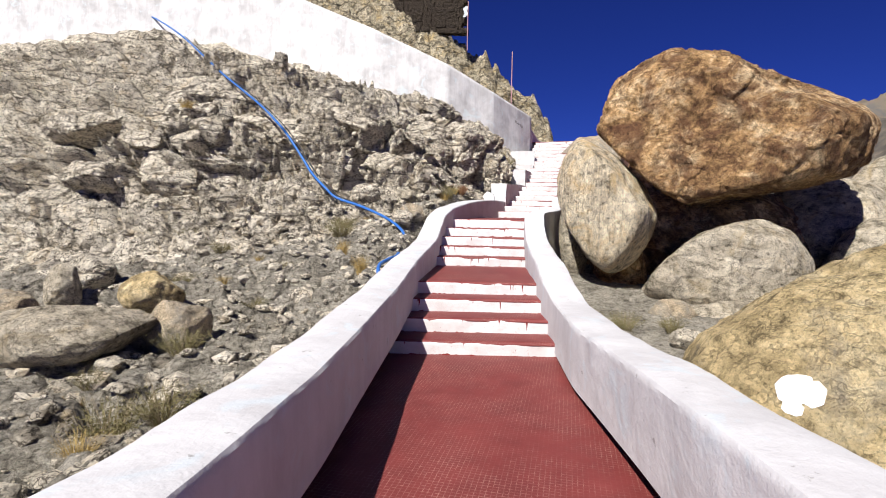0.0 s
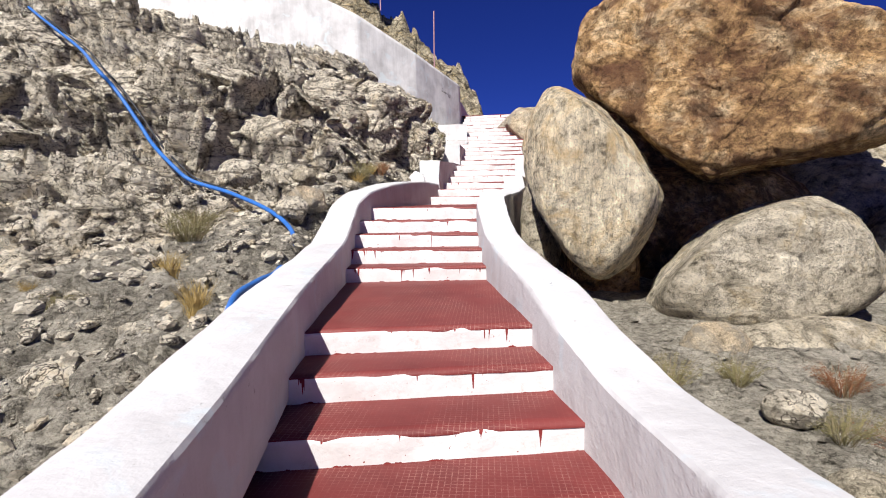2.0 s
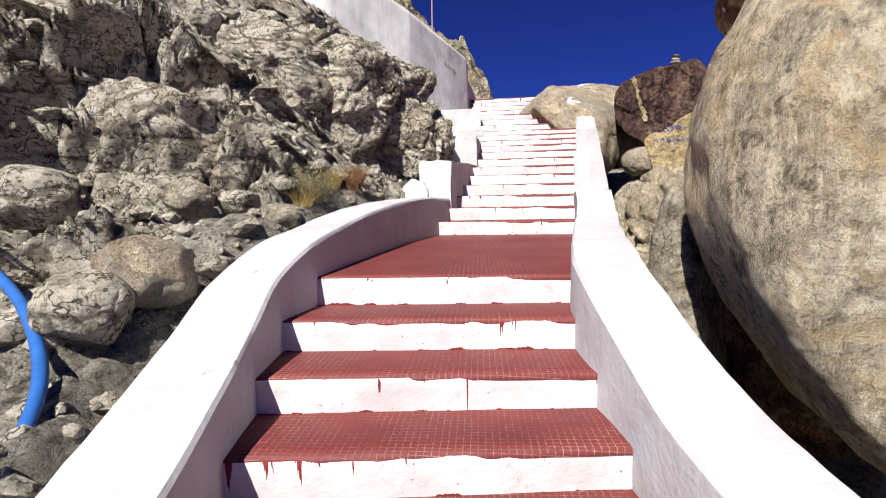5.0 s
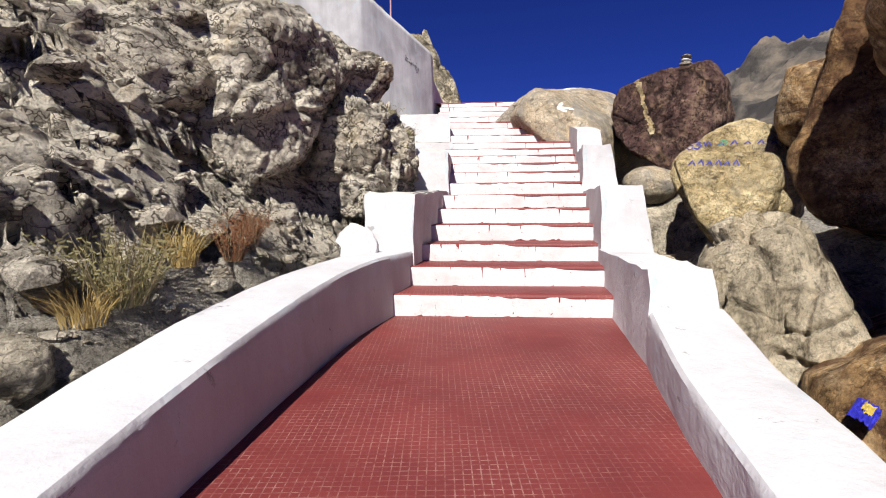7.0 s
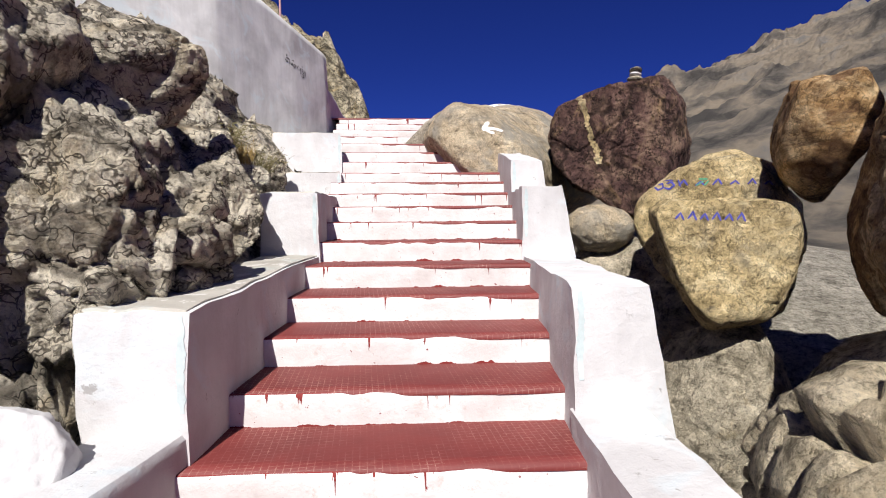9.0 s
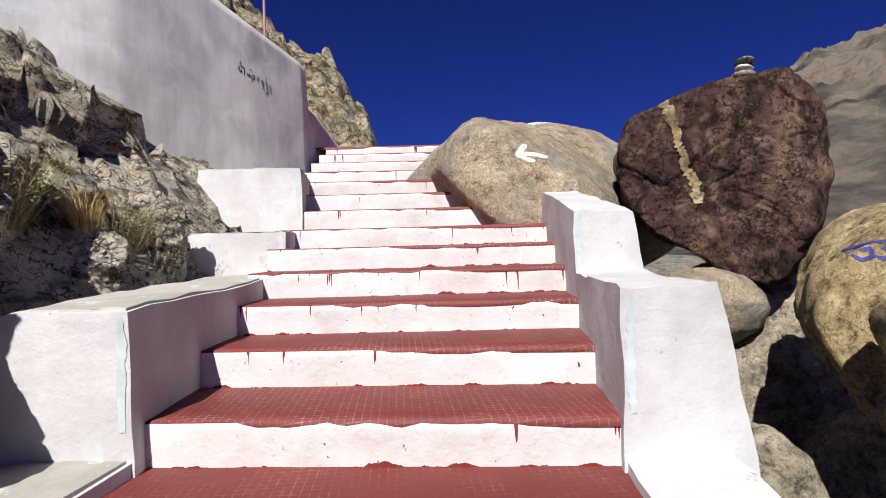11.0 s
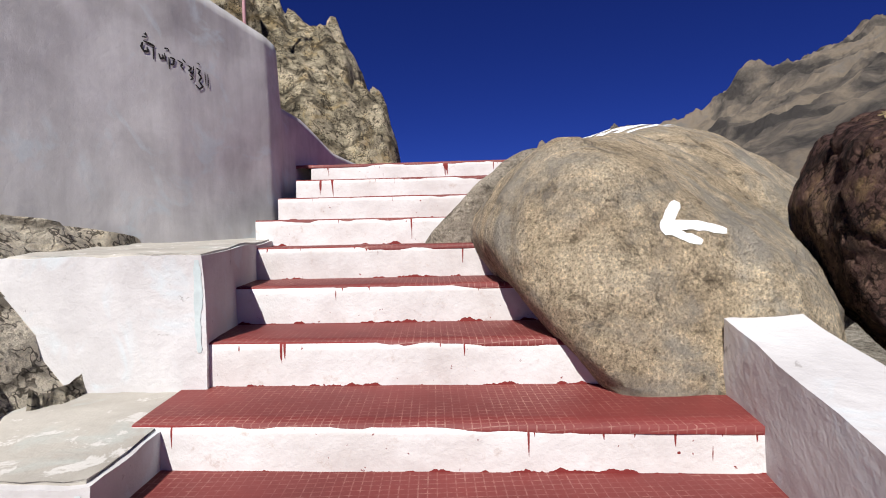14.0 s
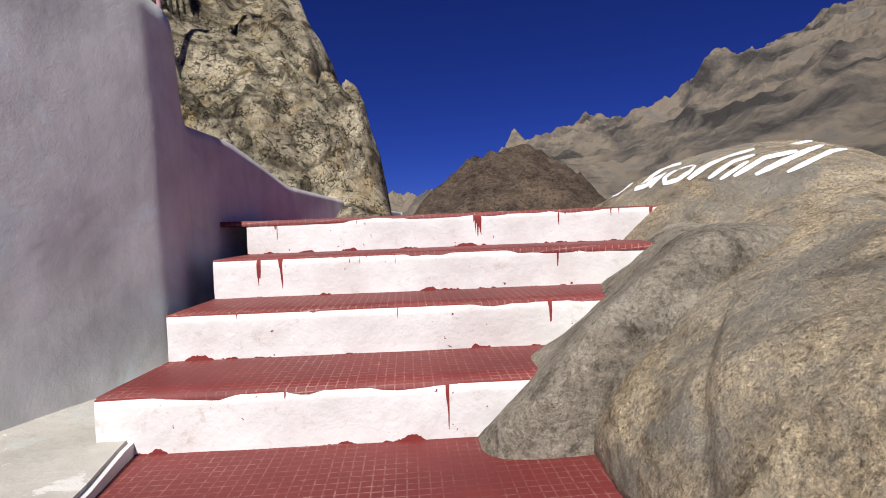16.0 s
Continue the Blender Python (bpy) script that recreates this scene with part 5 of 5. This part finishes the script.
bpy.context.view_layer.update()
paint("painted_arrow", ARROW_ROCK, [(0.05, [(0.0, 0.0), (0.12, 0.012), (0.26, 0.0)]), (0.048, [(0.0, -0.01), (0.025, 0.06), (0.055, 0.13)]), (0.042, [(0.0, -0.01), (0.08, -0.05), (0.15, -0.07)]), (0.048, [(-0.005, 0.02), (0.01, -0.05)])],
      (4.12, 15.35, 4.46), (0.93, -0.36, 0), (0.1, 0.25, 0.96), PAINT_W, "white arrow painted on the rock", seed=3)
for k, (w_, pts) in enumerate(((0.085, [(0.0, 0.66), (0.05, 0.52), (0.03, 0.42), (0.10, 0.30), (0.08, 0.22)]), (0.07, [(0.08, 0.24), (0.17, 0.08), (0.15, 0.0), (0.24, -0.18)]), (0.10, [(0.22, -0.14), (0.21, -0.25), (0.30, -0.38), (0.33, -0.62)]), (0.05, [(0.06, 0.40), (0.15, 0.20), (0.18, 0.0)]), (0.05, [(0.0, 0.64), (-0.07, 0.58), (-0.14, 0.47)]))):
    paint("seam", DARK_ROCK, [(w_, pts)], (5.65, 15.58, 4.55), (0.86, -0.5, 0), (0, 0, 1), YELLOW, "ochre mineral seam", lift=0.012, seed=11 + k, reach=2.4, ragged=0.45)
LETTERS = (
    [(0.045, [(0.281, 0.203), (0.156, 0.191), (0.051, 0.129), (-0.012, 0.051), (0.019, 0.0), (0.097, 0.016), (0.168, 0.09), (0.214, 0.129)]), (0.04, [(0.214, 0.125), (0.136, -0.004)])],
    [(0.036, [(0.417, 0.136), (0.312, 0.129), (0.23, 0.058), (0.254, 0.012), (0.339, 0.027), (0.417, 0.082), (0.433, 0.129)])],
    [(0.045, [(0.819, 0.222), (0.643, 0.187), (0.526, 0.117), (0.409, 0.023)])],
    [(0.03, [(0.534, 0.016), (0.682, 0.117), (0.807, 0.148)])],
    [(0.026, [(0.604, 0.004), (0.768, 0.105)])],
    [(0.034, [(0.682, 0.016), (0.858, 0.117), (1.041, 0.148)])],
    [(0.034, [(0.799, 0.016), (1.073, 0.136), (1.236, 0.211)])],
    [(0.03, [(0.963, 0.016), (1.228, 0.136), (1.392, 0.179)])],
    [(0.03, [(1.073, 0.261), (1.197, 0.292), (1.326, 0.331)])],
    [(0.03, [(-0.351, -0.086), (-0.254, 0.0), (-0.144, 0.082)])],
    [(0.022, [(-0.324, -0.012), (-0.23, -0.051)])],
)
for k, strokes_ in enumerate(LETTERS):
    paint("painted_letter", WORD_ROCK, [(w_ * 0.85, [(a_ * 0.845, b_ * 0.97) for a_, b_ in pts_]) for w_, pts_ in strokes_], (4.39, 18.65, 5.23), (0.84, -0.545, 0.0), (0.0, 0.0, 1.0), PAINT_W, "white brushed lettering", seed=40 + k, reach=2.6)
paint("paint_patch", OCHRE_ROCK, [(0.13, [(0.0, 0.0), (0.08, 0.03), (0.20, 0.02)]), (0.07, [(0.03, -0.06), (0.12, -0.07)]), (0.05, [(0.02, 0.07), (0.14, 0.09)])], (4.60, -2.48, 0.66), (0.85, -0.5, 0), (0.15, 0.25, 0.95), PAINT_W, "white paint patch", seed=5)
swirl = [(0.022, [(0, 0.05), (0.05, 0.0), (0.11, 0.02), (0.10, 0.07), (0.05, 0.06)]), (0.022, [(0.11, 0.02), (0.18, 0.0), (0.23, 0.04), (0.20, 0.08), (0.15, 0.06)]), (0.018, [(-0.02, 0.08), (0.12, 0.11), (0.22, 0.10)]), (0.016, [(0.27, 0.10), (0.29, 0.02)])]
for k, stroke_ in enumerate(swirl):
    paint("painted_letter", SWIRL_ROCK, [stroke_], (5.55, 13.27, 3.41), (0.75, -0.65, 0), (0, 0.1, 0.99), PAINT_B, "blue painted swirl of script", seed=60 + k)
for k, stroke_ in enumerate([(0.02, [(0, 0), (0.08, 0.05)]), (0.02, [(0.03, 0.07), (0.12, 0.07)]), (0.02, [(0.08, 0.0), (0.13, 0.05)])]):
    paint("painted_letter", SWIRL_ROCK, [stroke_], (5.95, 13.07, 3.44), (0.75, -0.65, 0), (0, 0.1, 0.99), PAINT_G, "green painted letter", seed=70 + k)
for k in range(6):
    paint("painted_letter", SCRIPT_ROCK, [(0.018, [(0.10 * k, 0.0), (0.10 * k + 0.04, 0.05 + 0.015 * (k % 2)), (0.10 * k + 0.07, -0.01)])], (5.01, 11.96, 3.07), (0.9, -0.42, 0.0), (0.1, 0.1, 0.98), PAINT_B, "blue painted letter", seed=80 + k, reach=2.0)
    paint("painted_letter", SWIRL_ROCK, [(0.02, [(0.17 * k, 0.0), (0.17 * k + 0.05, 0.06 - 0.02 * (k % 2)), (0.17 * k + 0.09, 0.0)])], (5.78, 13.09, 3.45), (0.9, -0.42, 0.0), (0.1, 0.1, 0.98), PAINT_B, "blue painted letter", seed=90 + k, reach=2.0)

# pale blue limewash left along the front edges of the blocks
AQUA = plain_mat("pale_blue_limewash", (0.50, 0.575, 0.585), 0.85, 0.12, 14)
for k, (body, ex, ey, ez) in enumerate(EDGES):
    paint("blue_edge", body, [(0.034, [(0.0, -0.02), (0.004, -0.16), (-0.004, -0.30), (0.002, -0.44)])], (ex, ey, ez), (1, 0, 0), (0, 0, 1), AQUA, "faded pale blue limewash", seed=130 + k, lift=0.003, ragged=0.3)

# bare and stained patches where the limewash has gone
BARE = plain_mat("bare_render", (0.22, 0.21, 0.20), 0.9, 0.3, 20)
GRIME = plain_mat("damp_stain", (0.20, 0.13, 0.13), 0.9, 0.35, 20)
left_parapet = [o for o in wall_left.children if o.name.startswith("parapet")][0]
right_parapet = [o for o in wall_right.children if o.name.startswith("parapet")][0]
for k, (w_, pts) in enumerate(((0.10, [(0.0, -0.12), (0.03, 0.0), (0.05, 0.16)]), (0.05, [(0.10, -0.1), (0.11, 0.05)]), (0.04, [(-0.06, 0.22), (0.0, 0.27)]))):
    paint("bare_patch", left_parapet, [(w_, pts)], (0.66, 5.88, 1.8), (1, 0, 0), (0, 1, 0), BARE, "patch of bare grey render", seed=100 + k, lift=0.003)
for k, (w_, pts) in enumerate(((0.045, [(0.0, 0.08), (0.01, 0.0), (0.045, -0.09)]), (0.02, [(0.04, -0.04), (0.055, -0.10)]))):
    paint("bare_patch", right_parapet, [(w_, pts)], (3.81, -2.03, 0.40), (0, -1, 0), (0, 0, 1), BARE, "chip of bare grey render", seed=110 + k, lift=0.003)
for k, (w_, pts) in enumerate(((0.06, [(0.0, 0.07), (0.02, -0.02), (0.01, -0.10)]), (0.04, [(-0.14, 0.02), (-0.12, -0.08)]), (0.03, [(0.16, 0.10), (0.17, 0.03)]))):
    paint("damp_patch", left_parapet, [(w_, pts)], (0.87, 5.85, 1.58), (0, 1, 0), (0, 0, 1), GRIME, "dark damp stain", seed=120 + k, lift=0.003)

WALL_FACE = [o for o in wall_upper.children if o.name.startswith("wall_face")][0]
ink = [(0.020, [(0.015, 0.10), (0.0, 0.05), (0.02, 0.015), (0.055, 0.03), (0.05, 0.07)]), (0.018, [(0.02, 0.115), (0.12, 0.105)]), (0.014, [(0.105, 0.10), (0.10, -0.03)]), (0.014, [(0.01, 0.15), (0.05, 0.16)]), (0.012, [(0.03, 0.19), (0.05, 0.175), (0.045, 0.205)]),
       (0.018, [(0.15, 0.05), (0.16, 0.0), (0.19, 0.02), (0.18, 0.05)]), (0.012, [(0.20, 0.075), (0.21, -0.01)]), (0.014, [(0.20, 0.12), (0.235, 0.13), (0.245, 0.105)]), (0.018, [(0.25, 0.05), (0.29, 0.05), (0.275, -0.01), (0.25, -0.02)]), (0.012, [(0.24, 0.05), (0.235, -0.07)]),
       (0.016, [(0.32, 0.05), (0.37, 0.04), (0.35, 0.0), (0.38, -0.02)]), (0.014, [(0.37, 0.085), (0.40, 0.06)]), (0.018, [(0.42, 0.04), (0.46, 0.03), (0.43, -0.01), (0.47, -0.03)]), (0.014, [(0.43, -0.05), (0.47, -0.07), (0.44, -0.10)]), (0.012, [(0.48, 0.06), (0.47, -0.06)]),
       (0.018, [(0.51, 0.05), (0.55, 0.04), (0.53, 0.0), (0.56, -0.03), (0.53, -0.08), (0.57, -0.12), (0.53, -0.16), (0.49, -0.13)]), (0.012, [(0.52, 0.11), (0.55, 0.10)]), (0.010, [(0.60, 0.04), (0.605, -0.10)]), (0.010, [(0.63, 0.03), (0.635, -0.12)])]
ink = [(w * 0.85, [(a * 0.8, b_ * 0.72) for a, b_ in pts]) for w, pts in ink]
paint("inscription", WALL_FACE, ink, (1.16, 16.76, 5.70), (0.545, 0.838, -0.10), (0, 0, 1), PAINT_K, "black brushed line of script", seed=10, lift=0.004)


# ---------------------------------------------------------------- cairn, litter, poles and the house on the hill
cairn_top = empty("cairn", "little cairn of flat pale stones on the dark boulder", "cairn")
cx, cy = 6.75, 15.85
cz = drop(cx, cy, DARK_ROCK)
cairn_top.location = (cx, cy, cz)
for k, (r, h, m) in enumerate((((0.13, 0.10, 0.05), 0.04, GREYB), ((0.11, 0.09, 0.035), 0.115, WHITE), ((0.15, 0.10, 0.03), 0.175, GREYB))):
    boulder("stone", (0.01 * k, 0, h), r, m, "", (0, 4 * k, 30 * k), 950 + k, 6, 0.15, 4, 0.05, lump=0.05, parent=cairn_top, tag=False)

pack = empty("wrapper", "crumpled blue foil snack wrapper on the rocks", "litter")

FOIL = plain_mat("blue_foil", (0.03, 0.03, 0.35), 0.3, 0.3, 40)
FOILY = plain_mat("yellow_print", (0.55, 0.42, 0.10), 0.35, 0.3, 40)
for nm, mat_, sc, off in (("packet", FOIL, 1.0, 0.0), ("print", FOILY, 0.45, 0.006)):
    n = 14
    V = []
    for a in range(n):
        for c in range(n):
            u, v = a / (n - 1) - 0.5, c / (n - 1) - 0.5
            u, v = u * sc, v * sc
            V.append((u * 0.15, v * 0.11, 0.035 * noise.noise((u * 6, v * 6, 3.1)) + 0.02 * noise.noise((u * 15, v * 15, 7.0)) + 0.05 - 0.10 * (u * u + v * v) + off))
    ob = mesh_object(nm, V, [tuple(f) for f in grid_faces(n, n)], mat_, pack, False)
    if nm == "packet":
        so = ob.modifiers.new("thick", "SOLIDIFY")
        so.thickness = 0.004
pack.location = (3.97, 7.86, 1.50)
pack.rotation_euler = (0.5, -0.4, 0.6)

POLE = plain_mat("faded_pink_pole", (0.42, 0.24, 0.26), 0.7, 0.2, 6)
tube("pole", [(0.55, 20.6, 6.6), (0.55, 20.6, 8.2), (0.56, 20.6, 9.9)], 0.025, POLE, "thin faded pink pole standing above the wall", "pole")
CLOTH = plain_mat("faded_flag_cloth", (0.55, 0.60, 0.62), 0.9, 0.3, 8)
HSTONE = rock_mat("house_stone", (0.05, 0.04, 0.03), (0.13, 0.10, 0.075), (0.24, 0.19, 0.14), None, grain=2.5, crack=0.9)

# a dry-stone wall and a white house at the top of the hill
hill_wall = empty("stone_wall", "dark dry-stone wall on the hilltop", "stone wall")
hill_wall.location = (-4.7, 22.0, 11.6)
bm = bmesh.new()
bmesh.ops.create_cube(bm, size=1.0)
bmesh.ops.subdivide_edges(bm, edges=bm.edges[:], cuts=1, use_grid_fill=True)
for v in bm.verts:
    v.co *= 0.86 + 0.14 * random.Random(int(v.co.x * 31 + v.co.y * 17 + v.co.z * 7 + 99)).random()
piece = bpy.data.meshes.new("stone")
bm.to_mesh(piece)
bm.free()
piece.materials.append(HSTONE)
rs = random.Random(12)
for row in range(7):
    x = -2.5 + rs.uniform(0, 0.2)
    while x < 2.4:
        w = rs.uniform(0.25, 0.55)
        ob = new("stone", piece)
        ob.parent = hill_wall
        ob.location = (x + w / 2, rs.uniform(-0.04, 0.04), row * 0.26 + 0.13 - 0.10 * x)
        ob.scale = (w * 1.02, 0.5, 0.28)
        ob.rotation_euler = (rs.uniform(-0.06, 0.06), rs.uniform(-0.08, 0.08), rs.uniform(-0.1, 0.1))
        x += w
house = empty("house", "white limewashed house behind the tall wall", "house")
block("wall", [(-7.4, 22.0), (-11.5, 22.0), (-11.5, 26.0), (-7.4, 26.0)], 8.0, 16.0, 16.0, WHITE, house)
block("roof", [(-7.2, 21.8), (-11.7, 21.8), (-11.7, 26.2), (-7.2, 26.2)], 16.0, 16.25, 16.25, HSTONE, house)
flag = empty("flagpole", "thin pole with a limp faded prayer flag on the hilltop", "flagpole")
tube("pole", [(-1.9, 21.6, 10.4), (-1.9, 21.6, 11.6), (-1.88, 21.6, 12.9)], 0.025, POLE, "", "", flag)
V = [(-1.9 - 0.22 * (a / 5) + 0.03 * math.sin(a * 2 + c), 21.6 + 0.04 * math.sin(a * 1.7 + c), 12.7 - 0.5 * (c / 8) - 0.10 * (a / 5)) for a in range(6) for c in range(9)]
mesh_object("cloth", V, [tuple(f) for f in grid_faces(6, 9)], CLOTH, flag)
